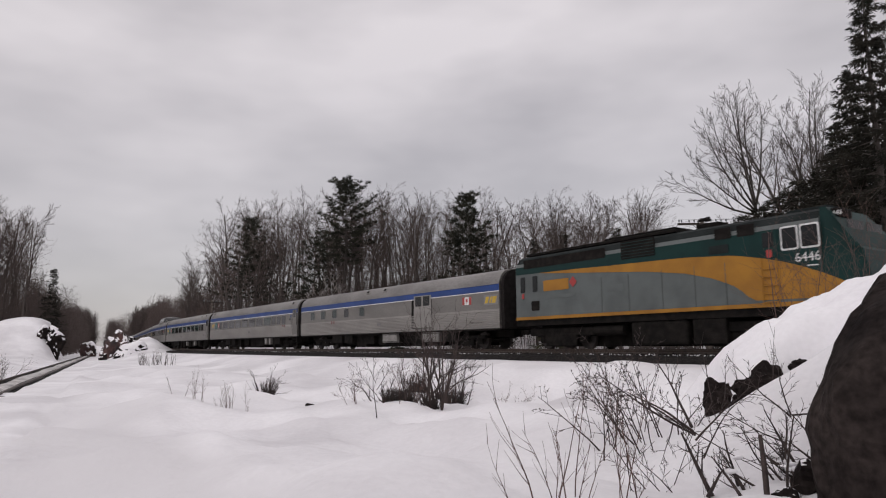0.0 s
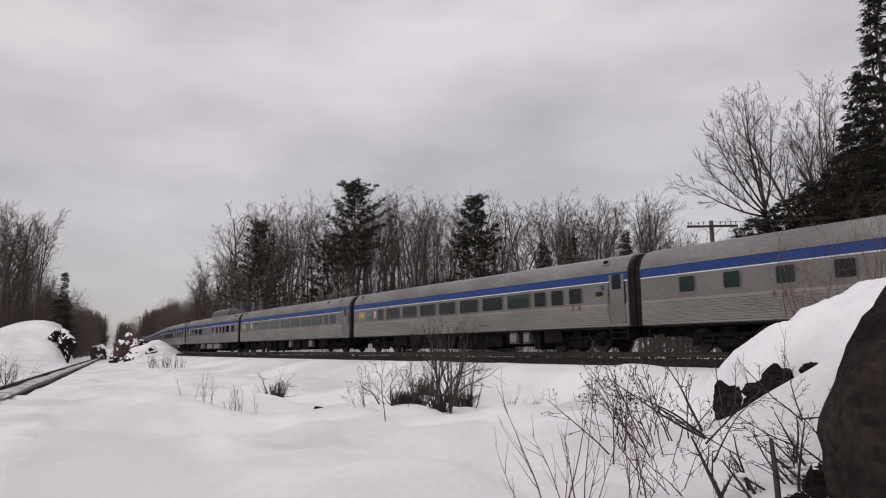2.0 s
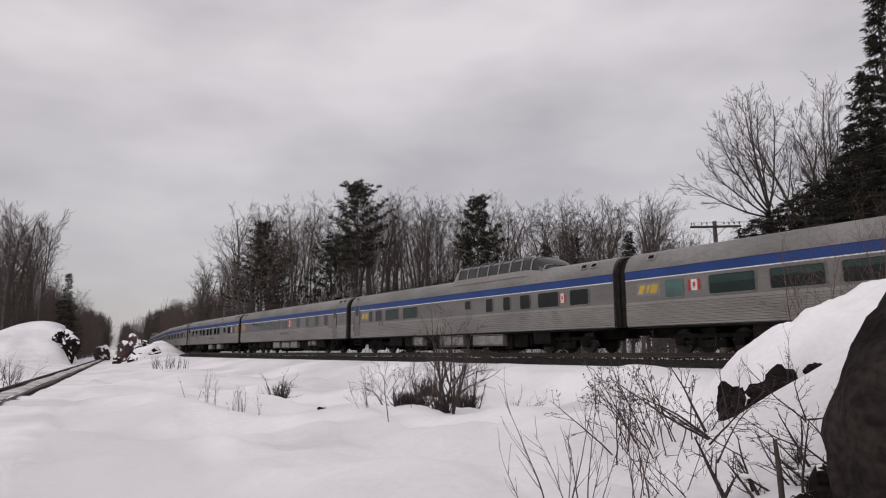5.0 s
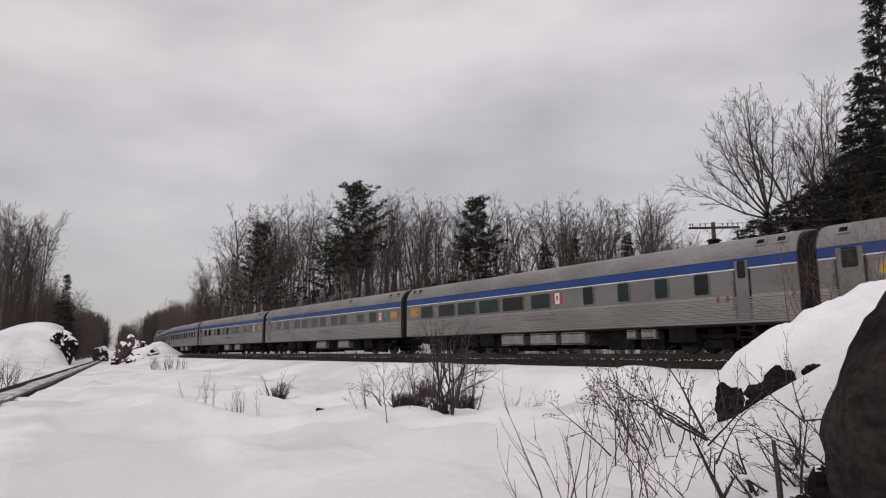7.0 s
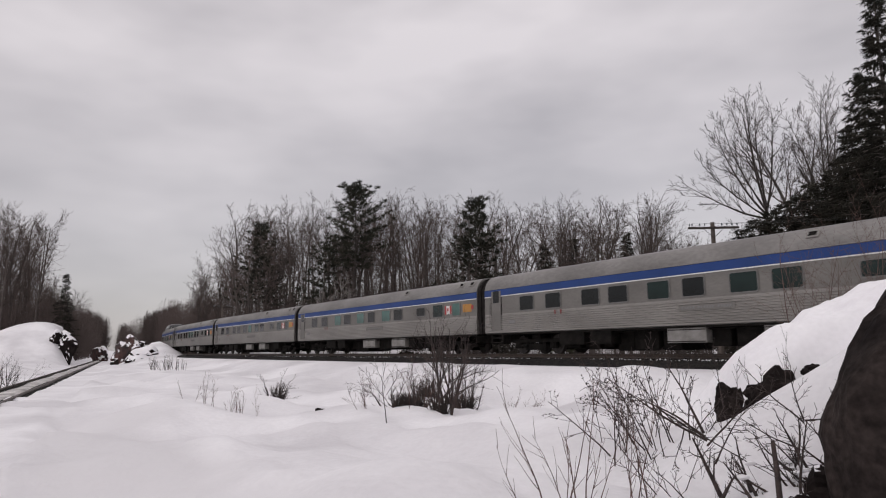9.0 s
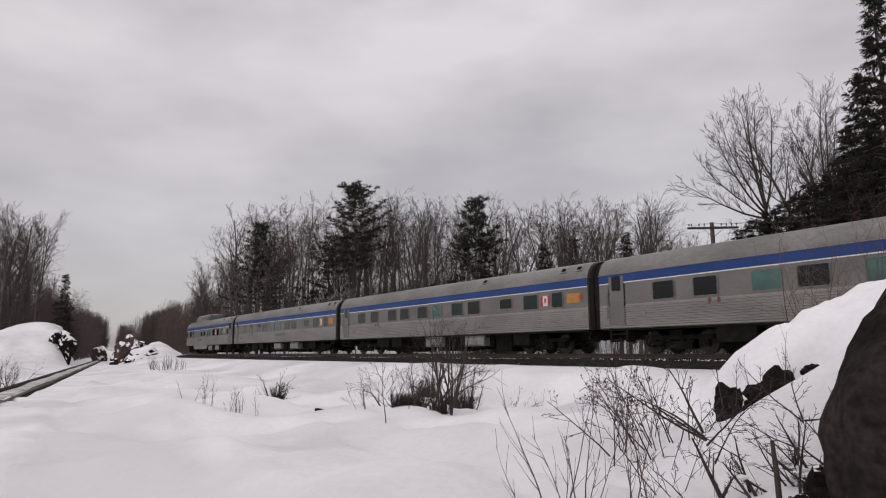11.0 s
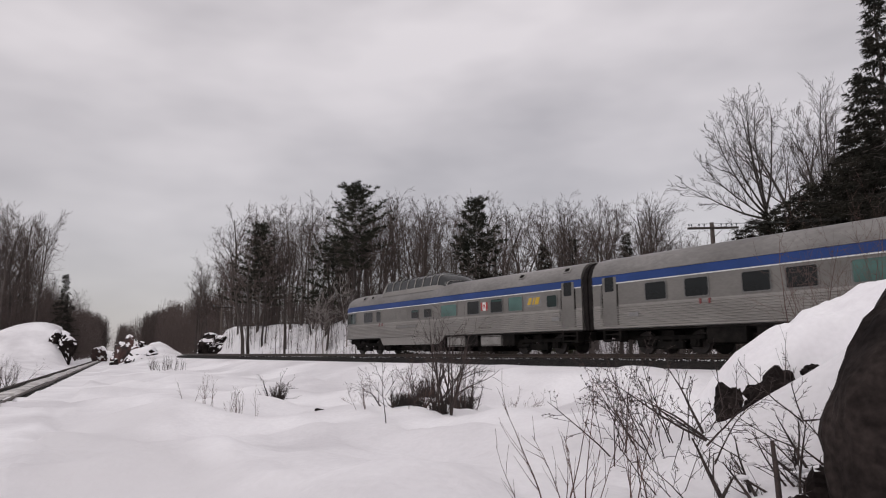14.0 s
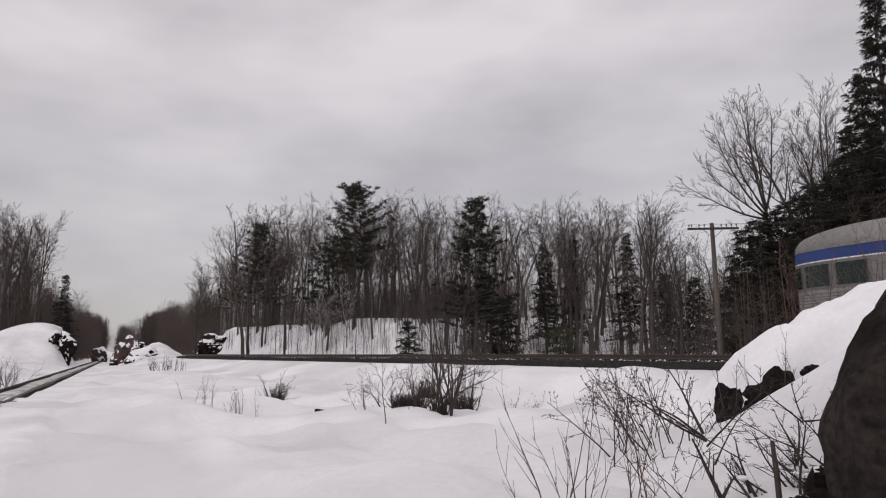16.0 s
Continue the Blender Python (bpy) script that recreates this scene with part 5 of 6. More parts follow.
def locomotive():
    loco = thing("locomotive", "diesel locomotive in green, golden yellow and grey paint", "locomotive")
    y = 1.55
    xr, xf = -8.15, 8.35
    cross = [(y, 1.42), (y, 3.98), (1.28, 4.40), (1.0, 4.52), (0, 4.58)]
    bm = bmesh.new()
    st = [(xr, 1, 0), (-4, 1, 0), (0, 1, 0), (4, 1, 0), (7.0, 1, 0)]
    ring = lambda x, k: [bm.verts.new((x, -a, b)) for a, b in cross] + [bm.verts.new((x, a, b)) for a, b in cross[-2::-1]]
    rings = [ring(x, k) for x, k, _ in st]
    for a, b in zip(rings, rings[1:]):
        for j in range(len(a) - 1):
            bm.faces.new((a[j], a[j + 1], b[j + 1], b[j]))
    bm.faces.new(rings[0])
    bm.faces.new(rings[-1][::-1])
    part("body", bm, M_GREY, loco, "grey lower body side")
    part("roof", loft([(y + 0.004, 3.96), (1.285, 4.41), (1.0, 4.53), (0, 4.59)], [(xr, 1, 1), (7.0, 1, 1)], close=True), M_DARKROOF, loco, "dark grey-green roof")
    # sloping cab front and nose
    bm = bmesh.new()
    prof = [(7.0, 1.42), (7.0, 4.5), (7.2, 4.5), (7.75, 3.75), (7.9, 3.2), (8.15, 3.05), (8.3, 2.2), (8.3, 1.42)]
    half = [1.55, 1.35, 1.33, 1.48, 1.5, 1.2, 1.12, 1.12]
    a = [bm.verts.new((px, -w, pz)) for (px, pz), w in zip(prof, half)]
    b = [bm.verts.new((px, w, pz)) for (px, pz), w in zip(prof, half)]
    for i in range(len(prof)):
        j = (i + 1) % len(prof)
        bm.faces.new((a[i], b[i], b[j], a[j]))
    bm.faces.new(a[::-1])
    bm.faces.new(b)
    bmesh.ops.triangulate(bm, faces=[f for f in bm.faces if len(f.verts) > 4])
    part("cab_nose", bm, M_GREEN, loco, "dark green cab front and nose")
    # borders of the sweeping colours: height along the side
    upper = ((-8.14, 3.62), (-6.7, 3.6), (-4.0, 3.56), (-2.0, 3.5), (-0.33, 3.47), (1.9, 3.42), (3.9, 3.28), (5.0, 3.07), (5.75, 2.88), (6.4, 2.66), (6.99, 2.42))
    lower = ((-6.3, 3.58), (-4.5, 3.42), (-3.0, 3.31), (0.0, 3.07), (1.9, 2.82), (3.05, 2.54), (3.9, 2.21), (4.3, 1.93), (4.6, 1.64), (6.99, 1.62))

    def sweep(name, x0, low, high, mat, label):
        xs = np.linspace(x0, 6.99, 48)
        border = lambda x, c: float(np.interp(x, [q[0] for q in c], [q[1] for q in c]))
        for sg in (-1, 1):
            bm = bmesh.new()
            rows = [[bm.verts.new((x, sg * (y + 0.012), z)) for z in (border(x, low), border(x, high))] for x in xs]
            for a, b in zip(rows, rows[1:]):
                bm.faces.new((a[0], b[0], b[1], a[1]))
            part(name, bm, mat, loco, label)
    sweep("golden_panel", -6.3, lower, upper, M_GOLD, "golden yellow sweep")
    sweep("green_panel", xr + 0.02, upper, ((-9, 3.98), (8, 3.98)), M_GREEN, "dark green upper side")
    side_plate("sill_stripe", [(xr, 1.40), (8.2, 1.40), (8.2, 1.54), (xr, 1.54)], M_GOLD, loco, y + 0.03, "yellow sill stripe")
    for sg in (-1, 1):
        bm = bmesh.new()
        bm.faces.new([bm.verts.new(q) for q in ((7.0, sg * 1.56, 1.6), (8.2, sg * 1.17, 1.6), (8.2, sg * 1.17, 1.78), (7.0, sg * 1.56, 2.42))])
        part("nose_stripe", bm, M_GOLD, loco)
    pk = dict(side=-1, surface=y)
    for x, w in ((5.99, 0.52), (6.67, 0.56)):
        f = panel("cab_window", loco, x + 0.06, 3.62, w + 0.08, 0.80, M_WHITE, 0.08, 0.03, 0.02, label="white framed cab window", **pk)
        panel("pane", f, 0, 0, w - 0.02, 0.68, M_PANE, 0.06, 0.0, 0.02, surface=0.008)
    panel("cab_door", loco, 5.3, 3.52, 0.62, 0.92, M_GREEN, 0.03, 0.026, 0.02, **pk)
    panel("door_window", loco, 5.3, 3.65, 0.4, 0.5, M_PANE, 0.05, 0.034, 0.02, **pk)
    for i in range(5):
        part("ladder_rung", boxes((5.05, 5.55, -1.64, -1.56, 1.55 + i * 0.28, 1.58 + i * 0.28)), M_GOLD, loco)
    for x in (5.02, 5.58):
        part("hand_rail", cyl(bmesh.new(), (x, -1.63, 1.5), (x, -1.63, 3.0), 0.02, n=6), M_GOLD, loco)
    panel("flag_mark", loco, 5.32, 3.18, 0.2, 0.26, M_RED, 0.04, 0.04, 0.02, **pk)
    lettering("6446", 0.43, M_WHITE, loco, pose(6.2, -y - 0.045, 2.80, 90, 0, 0))
    panel("letter_bar", loco, 6.76, 2.66, 0.36, 0.04, M_WHITE, 0.01, 0.03, 0.02, **pk)
    nb = part("number_board", boxes((7.15, 7.5, -1.2, -0.3, 4.16, 4.44), bevel=0.02), M_UNDER, loco)
    lettering("6446", 0.22, M_WHITE, loco, pose(7.2, -1.215, 4.2, 90, 0, 0), "board_number")
    panel("radiator_grille", loco, -0.33, 4.05, 1.75, 0.75, M_UNDER, 0.03, 0.03, 0.03, **pk)
    for i in range(6):
        panel("grille_slat", loco, -0.33, 3.74 + i * 0.12, 1.68, 0.02, M_GREEN, 0.004, 0.036, 0.02, **pk)
    panel("intake_grille", loco, -4.8, 4.08, 5.4, 0.42, M_UNDER, 0.03, 0.03, 0.03, **pk)
    for x in (3.6, 4.5):
        panel("roof_grille", loco, x, 4.1, 0.66, 0.4, M_UNDER, 0.03, 0.03, 0.03, **pk)
    panel("small_grille", loco, 3.4, 3.55, 0.8, 0.3, M_DARKROOF, 0.03, 0.03, 0.02, **pk)
    for x in (-7.6, -6.7):
        panel("rear_window", loco, x, 3.1, 0.32, 0.75, M_PANE, 0.04, 0.03, 0.02, **pk)
    panel("rear_louvre", loco, -6.7, 2.05, 0.55, 0.45, M_UNDER, 0.02, 0.03, 0.02, **pk)
    panel("emblem_panel", loco, -5.25, 2.95, 1.7, 0.5, M_GOLD, 0.05, 0.016, 0.02, **pk)
    bm = bmesh.new()
    bm.faces.new([bm.verts.new((a, -y - 0.03, b)) for a, b in ((-4.1, 3.25), (-3.86, 3.0), (-4.1, 2.75), (-4.34, 3.0))])
    part("emblem_mark", bm, M_RED, loco)
    panel("letter_bar", loco, -5.0, 2.42, 2.0, 0.16, M_GREY, 0.02, 0.012, 0.02, **pk)
    panel("letter_bar", loco, -1.6, 2.55, 0.9, 0.3, M_GREY, 0.02, 0.010, 0.02, **pk)
    for x in (-2.4, -0.9, 0.8, 2.3, 3.6):
        panel("panel_seam", loco, x, 2.3, 0.025, 1.5, M_SEAM, 0.005, 0.016, 0.02, **pk)
    panel("red_lamp", loco, -7.6, 2.55, 0.14, 0.26, M_RED, 0.04, 0.03, 0.02, **pk)
    for x in (-6.6, -5.3, -4.0):
        f = part("roof_fan", cyl(cyl(bmesh.new(), (x, 0, 4.5), (x, 0, 4.75), 0.62, n=20), (x, 0, 4.75), (x, 0, 4.8), 0.62, 0.5, n=20), M_UNDER, loco)
    part("roof_walk", boxes((-7.9, 1.2, -1.05, -0.7, 4.56, 4.68), (-3.0, 0.8, -0.6, 0.6, 4.6, 4.86), bevel=0.02), M_UNDER, loco)
    part("exhaust_stack", boxes((1.6, 2.6, -0.3, 0.3, 4.55, 4.84), bevel=0.03), M_UNDER, loco)
    part("antenna", cyl(bmesh.new(), (3.4, -0.5, 4.55), (3.4, -0.5, 4.85), 0.03, n=6), M_UNDER, loco)
    part("horn", cyl(cyl(bmesh.new(), (2.0, -0.7, 4.9), (2.5, -0.7, 4.9), 0.04, 0.1, n=8), (2.0, -0.7, 4.5), (2.0, -0.7, 4.9), 0.03, n=6), M_UNDER, loco)
    part("roof_hatch", boxes((5.6, 7.0, -0.8, 0.8, 4.56, 4.66), bevel=0.02), M_DARKROOF, loco)
    part("frame_sill", boxes((xr - 0.1, 8.3, -1.45, 1.45, 1.12, 1.41)), M_UNDER, loco)
    part("fuel_tank", boxes((-1.0, 1.75, -1.4, 1.4, 0.16, 1.12), bevel=0.1), M_UNDER, loco)
    part("battery_box", boxes((2.0, 3.4, -1.42, 1.42, 0.18, 1.12), bevel=0.04), M_UNDER, loco)
    part("windshield", boxes((7.3, 7.32, -1.15, -0.1, 3.55, 4.05), (7.3, 7.32, 0.1, 1.15, 3.55, 4.05)), M_PANE, loco).matrix_basis = pose(0.42, 0, 0.0, 0, 0, 0)
    part("end_diaphragm", boxes((xr - 0.32, xr, -0.75, 0.75, 1.1, 3.9), bevel=0.04), M_RUBBER, loco)
    part("pilot", boxes((8.1, 8.45, -1.4, 1.4, 0.25, 1.15), bevel=0.05), M_UNDER, loco)
    # the body is a little shorter than its plates were drawn
    fit = Matrix.Translation((0.245, 0, 0)) @ Matrix.Diagonal((0.977, 1, 1, 1))
    for ch in loco.children:
        ch.matrix_basis = fit @ ch.matrix_basis
    for x in (-5.0, 5.05):
        for sg in (-1, 1):
            part("brake_rigging", boxes((x - 2.1, x + 2.1, min(sg * 1.12, sg * 1.22), max(sg * 1.12, sg * 1.22), 0.62, 0.98), (x - 1.0, x + 1.0, min(sg * 1.1, sg * 1.24), max(sg * 1.1, sg * 1.24), 0.14, 0.7), bevel=0.03), M_UNDER, loco)
    part("air_reservoir", cyl(bmesh.new(), (-2.9, -1.15, 0.8), (-1.2, -1.15, 0.8), 0.22, n=12), M_UNDER, loco)
    part("underfloor_gear", boxes((-7.0, 7.0, -0.55, 0.55, 0.12, 1.12)), M_UNDER, loco)
    truck(loco, -5.0)
    truck(loco, 5.05)
    TRAIN.append((loco, 8.75, 5.0))


locomotive()
TIMES = [i * 0.5 for i in range(33)]


def motions():
    """The train rolls along the curve; every wheelset turns with the distance run."""
    for car, offset, half in TRAIN:
        walk(car, [(t, ride(coupling_at(t) + offset, half)) for t in TIMES])
    steps = [i / 30 for i in range(481)]
    turns = [pose(0, 0, 0, 0, math.degrees(coupling_at(t) / 0.457) % 360, 0).to_quaternion().to_matrix().to_4x4() for t in steps]
    for w, cx in WHEELS:
        at = Matrix.Translation((cx, 0, 0.457))
        walk(w, [(t, at @ m) for t, m in zip(steps, turns)])


# ---- rocks ----
def rock_mesh(seed, radii, detail=4, rough=0.22, crag=0.5):
    """Craggy boulder: a sphere pushed in and out by noise and cut by flat planes."""
    bm = bmesh.new()
    bmesh.ops.create_icosphere(bm, subdivisions=detail, radius=1.0)
    rng = random.Random(seed)
    cuts = [(Vector((rng.gauss(0, 1), rng.gauss(0, 1), rng.gauss(0, 0.6))).normalized(), rng.uniform(0.55, 0.85)) for _ in range(int(14 * crag) + 3 if crag else 0)]
    off = Vector((seed * 7.3, seed * 3.1, seed * 1.7))
    for v in bm.verts:
        p = v.co.copy()
        for n, c in cuts:
            k = p.dot(n) - c
            if k > 0:
                p -= n * k * 0.85
        w = noise.fractal(p * 1.6 + off, 1.0, 2.1, 5) * rough + noise.fractal(p * 6 + off, 1.0, 2.0, 3) * rough * 0.25
        p += v.co * w
        v.co = Vector((p.x * radii[0], p.y * radii[1], p.z * radii[2]))
    bmesh.ops.recalc_face_normals(bm, faces=bm.faces)
    bm.normal_update()
    return bm


def boulder(name, seed, place_, radii, label, mat, turn=0, snow=0.55, thick=0.16, detail=4, rough=0.3, crag=0.9, group=""):
    """Rock with a cap of snow on its upward faces."""
    ob = thing(name, label, "rock", group, at=pose(*place_, 0, 0, turn))
    bm = rock_mesh(seed, radii, detail, rough, crag)
    cap = bm.copy()
    bmesh.ops.delete(cap, geom=[f for f in cap.faces if f.normal.z < snow + 0.18 * noise.noise(f.calc_center_median() * 1.5 / max(radii))], context="FACES")
    part("rock", bm, mat, ob)
    if cap.faces:
        edge = {v for e in cap.edges if e.is_boundary for v in e.verts}
        cap.normal_update()
        for v in cap.verts:
            v.co += Vector((0, 0, 1)) * (thick * (0.12 if v in edge else 1.0))
        for _ in range(3):
            bmesh.ops.smooth_vert(cap, verts=[v for v in cap.verts if v not in edge], factor=0.5, use_axis_x=True, use_axis_y=True, use_axis_z=True)
        part("snow_cap", cap, M_SNOWCAP, ob, "thick snow lying on the rock", smooth=True)
    else:
        cap.free()
    return ob


def at_ground(b, d, dz=0.0):
    x, y, z = spot(b, d)
    return (x, y, z + dz)


# rock between the two lines
boulder("rock_outcrop", 3, at_ground(-474, 100, 0.3), (1.7, 3.5, 2.6), "reddish jagged rock outcrop capped with snow", M_ROCKRED, 25, 0.62, 0.35)
boulder("rock_outcrop", 4, at_ground(-463, 104, 0.9), (1.7, 2.4, 2.7), "reddish jagged rock outcrop capped with snow", M_ROCKRED, 60, 0.5, 0.4)
boulder("rock_outcrop", 5, at_ground(-485, 93, 0.0), (0.7, 0.9, 1.0), "small broken rock beside the lower track", M_ROCK, 10, 0.7, 0.2, 3)
boulder("rock_outcrop", 6, at_ground(-444, 94, -0.4), (2.9, 2.4, 1.9), "snow-buried rock knoll with dark ledges", M_ROCK, 15, 0.12, 0.45)
boulder("rock_outcrop", 7, at_ground(-452, 110, 0.5), (1.4, 1.8, 2.0), "dark shadowed rock outcrop", M_ROCK, 80, 0.6, 0.3)
# rock face of the bank beyond the lower track
boulder("rock_outcrop", 8, (-55.6, 99.0, 0.2), (1.9, 2.8, 3.4), "dark rock face under deep snow", M_ROCK, 30, 0.45, 0.5)
boulder("rock_outcrop", 9, (-56.8, 98.0, 0.6), (2.2, 2.4, 3.4), "dark rock face under deep snow", M_ROCK, 70, 0.4, 0.55)
boulder("rock_outcrop", 16, at_ground(-507, 150, 0.3), (1.7, 4.0, 3.0), "snowy rock wall of the distant cutting", M_ROCKRED, 40, 0.3, 0.4)
# outcrop behind the main line
boulder("rock_outcrop", 10, at_ground(-343, 106, 0.2), (2.2, 2.0, 2.2), "dark ledgy rock outcrop with snow on top", M_ROCK, 20, 0.6, 0.35)
boulder("rock_outcrop", 11, at_ground(-330, 101, 0.0), (2.2, 1.5, 1.6), "dark ledgy rock outcrop with snow on top", M_ROCK, 50, 0.6, 0.35)
boulder("rock_outcrop", 12, at_ground(-355, 114, 0.2), (1.6, 1.6, 1.5), "dark ledgy rock outcrop with snow on top", M_ROCK, 80, 0.35, 0.35)
# boulders close to the camera
boulder("boulder", 13, (5.83, 6.3, -0.9), (2.36, 1.4, 2.2), "large dark boulder with broad worn facets close by", M_ROCK, 4, 0.97, 0.04, 5, 0.07, 0.0)
boulder("boulder", 17, (4.35, 5.45, -1.3), (0.85, 0.8, 0.65), "dark boulder half sunk in snow", M_ROCK, 8, 0.95, 0.05, 4, 0.10, 0.15)


def snow_mound():
    """Snow-laden boulder: crest climbing to one side, steep towards the open snow."""
    ob = thing("snow_mound", "boulder buried under a thick smooth hood of snow", "snow mound")
    cx = np.array([4.55, 4.9, 5.1, 5.4, 5.95, 6.6, 7.3, 8.2, 9.5, 12.0])
    cz = np.array([-1.3, -0.55, -0.10, 0.16, 0.52, 0.86, 1.2, 1.55, 1.85, 2.0])
    nx, ny = 110, 70
    xs, ts = np.linspace(4.5, 12.0, nx), np.linspace(-1, 1, ny)
    v = []
    for x in xs:
        top = np.interp(x, cx, cz)
        front, back = 1.75 + 0.1 * math.sin(x * 3), 2.6
        for t in ts:
            y = 12.0 + (t * front if t < 0 else t * back)
            base = -1.7
            prof = (1 - abs(t) ** 5) ** 0.8 if t < 0 else (1 - t ** 2)
            w = 0.20 * noise.noise(Vector((x * 1.1, y * 1.1, 0.3))) + 0.10 * noise.noise(Vector((x * 2.8, y * 2.8, 4))) + 0.035 * noise.noise(Vector((x * 7, y * 7, 9)))
            lump = 0.05 * math.sin(x * 2.1 + y * 1.3)
            v.append((x + 0.25 * t * (t < 0), y, base + (top - base) * max(prof, 0.0) + (w + lump) * (abs(t) < 0.97)))
    q = [(i * ny + j, i * ny + j + 1, (i + 1) * ny + j + 1, (i + 1) * ny + j) for i in range(nx - 1) for j in range(ny - 1)]
    part("snow_hood", mesh_from("snow_hood", v, np.array(q)[:, ::-1], M_SNOWCAP, smooth=True), None, ob)
    for i, (x, y, z, r, sd, tn) in enumerate(((4.95, 10.35, -0.46, (0.52, 0.3, 0.40), 21, 8), (4.38, 10.6, -0.62, (0.2, 0.3, 0.42), 22, 30), (4.7, 10.5, -0.8, (0.26, 0.25, 0.2), 23, 0), (5.6, 10.3, -0.2, (0.3, 0.25, 0.15), 24, 40))):
        bm = rock_mesh(sd, r, 4, 0.34, 0.9)
        ob2 = part("rock", bm, M_ROCK, ob, "dark bare rock under the snow")
        ob2.matrix_basis = pose(x, y, z, 0, 0, tn)


snow_mound()


# ---- utility poles and wires ----
def utility_pole(b, d, height, turn, label):
    x, y, z = spot(b, d)
    p = thing("utility_pole", label, "utility pole", "poles along the line", at=pose(x, y, z - 0.2, 0, 0, turn))
    top = height - z + 0.2
    part("pole", cyl(bmesh.new(), (0, 0, 0), (0, 0, top), 0.17, 0.12, n=14), M_POLE, p)
    arm = part("crossarm", boxes((-1.5, 1.5, -0.2, -0.09, top - 0.42, top - 0.29), bevel=0.012), M_WOODARM, p)
    for dx in (-1.4, -1.25, -0.8, -0.5, 0.5, 0.8, 1.1, 1.4):
        part("insulator", cyl(cyl(bmesh.new(), (dx, -0.145, top - 0.29), (dx, -0.145, top - 0.2), 0.018, n=6), (dx, -0.145, top - 0.2), (dx, -0.145, top - 0.08), 0.05, 0.035, n=8), M_GLASSINS, arm)
    part("brace", tube_mesh("brace", [(Vector((-0.6, -0.15, top - 0.4)), Vector((0, -0.15, top - 0.95)), 0.015, 0.015), (Vector((0.6, -0.15, top - 0.4)), Vector((0, -0.15, top - 0.95)), 0.015, 0.015)], M_WOODARM, 4), None, p)
    return Vector((x, y, height)), turn


P1, T1 = utility_pole(408, 40, 7.75, -4, "weathered wooden utility pole with a crossarm and insulators")
P2, T2 = utility_pole(-330, 104, 7.4, 40, "distant thin wooden utility pole")


def wires():
    w = thing("utility_wires", "thin dark wires slung between the poles", "wire")
    for dx in (-1.4, -0.5, 0.8, 1.4):
        a = P1 + Vector((dx, -0.15, -0.1))
        for end in (P2 + Vector((dx * 0.7, dx * 0.7, -0.1)), P1 + Vector((26 + dx, -34, 0.2))):
            pts = [a.lerp(end, i / 24) - Vector((0, 0, 1.6 * 4 * (i / 24) * (1 - i / 24))) for i in range(25)]
            part("wire", tube_mesh("wire", [(p, q, 0.005, 0.005) for p, q in zip(pts, pts[1:])], M_WIRE, 3), None, w)


wires()

# ---- shrubs, brush and dry stalks ----
M_MAT = material("dead_stalk_brown", (0.055, 0.044, 0.040), 0.95, second=(0.028, 0.022, 0.021), scale=9, fine=0.3, fine_scale=50)
M_STEM = material("dark_stem", (0.03, 0.022, 0.021), 0.85, second=(0.065, 0.045, 0.04), scale=7, fine=0.25, fine_scale=60)
M_REDSTEM = material("reddish_stem", (0.12, 0.07, 0.058), 0.85, second=(0.07, 0.045, 0.04), scale=6, fine=0.2, fine_scale=60)
SHRUB = dict(pieces=(8, 6, 4), wander=(0.055, 0.07, 0.08), lift=(0.0, 0.02, 0.015), taper=0.8, bare=(0.25, 0.2), shoots=(1, 1), angle=((20, 55), (22, 55)), ratio=(0.5, 0.45), thin=(0.5, 0.6), cone=0.5, least=0.0034)
WISP = dict(pieces=(9, 5), wander=(0.045, 0.06), lift=(0.015, 0.04), taper=0.8, bare=(0.3,), shoots=(1,), angle=((15, 40),), ratio=(0.36,), thin=(0.55,), cone=0.4, least=0.0034)
BRUSH = dict(SHRUB, least=0.0045, wander=(0.08, 0.11, 0.13), shoots=(1, 1))
SPARSE = dict(pieces=(9, 6, 4), wander=(0.05, 0.06, 0.07), lift=(0.0, 0.01, 0.0), taper=0.72, bare=(0.3, 0.35), shoots=(1, 1), angle=((25, 60), (25, 60)), ratio=(0.36, 0.4), thin=(0.5, 0.65), cone=0.5, least=0.004)


def tuft(name, place_, n, h, r, mat, label, group=""):
    """Matted dead stalks at a bush's foot: many thin blades."""
    rng = random.Random(n * 7 + int(h * 100))
    segs = []
    for _ in range(n):
        a, q = rng.uniform(0, 6.283), r * math.sqrt(rng.random())
        p = Vector((q * math.cos(a), q * math.sin(a) * 0.6, -0.08))
        e = p + Vector((rng.gauss(0, 0.35), rng.gauss(0, 0.3), 1)).normalized() * h * rng.uniform(0.4, 1.1)
        segs.append((p, e, 0.009, 0.004))
    ob = tagged(new(name, tube_mesh(name, segs, mat, 3)), label, "undergrowth", group, "stuff")
    ob.matrix_basis = pose(*place_)
    return ob


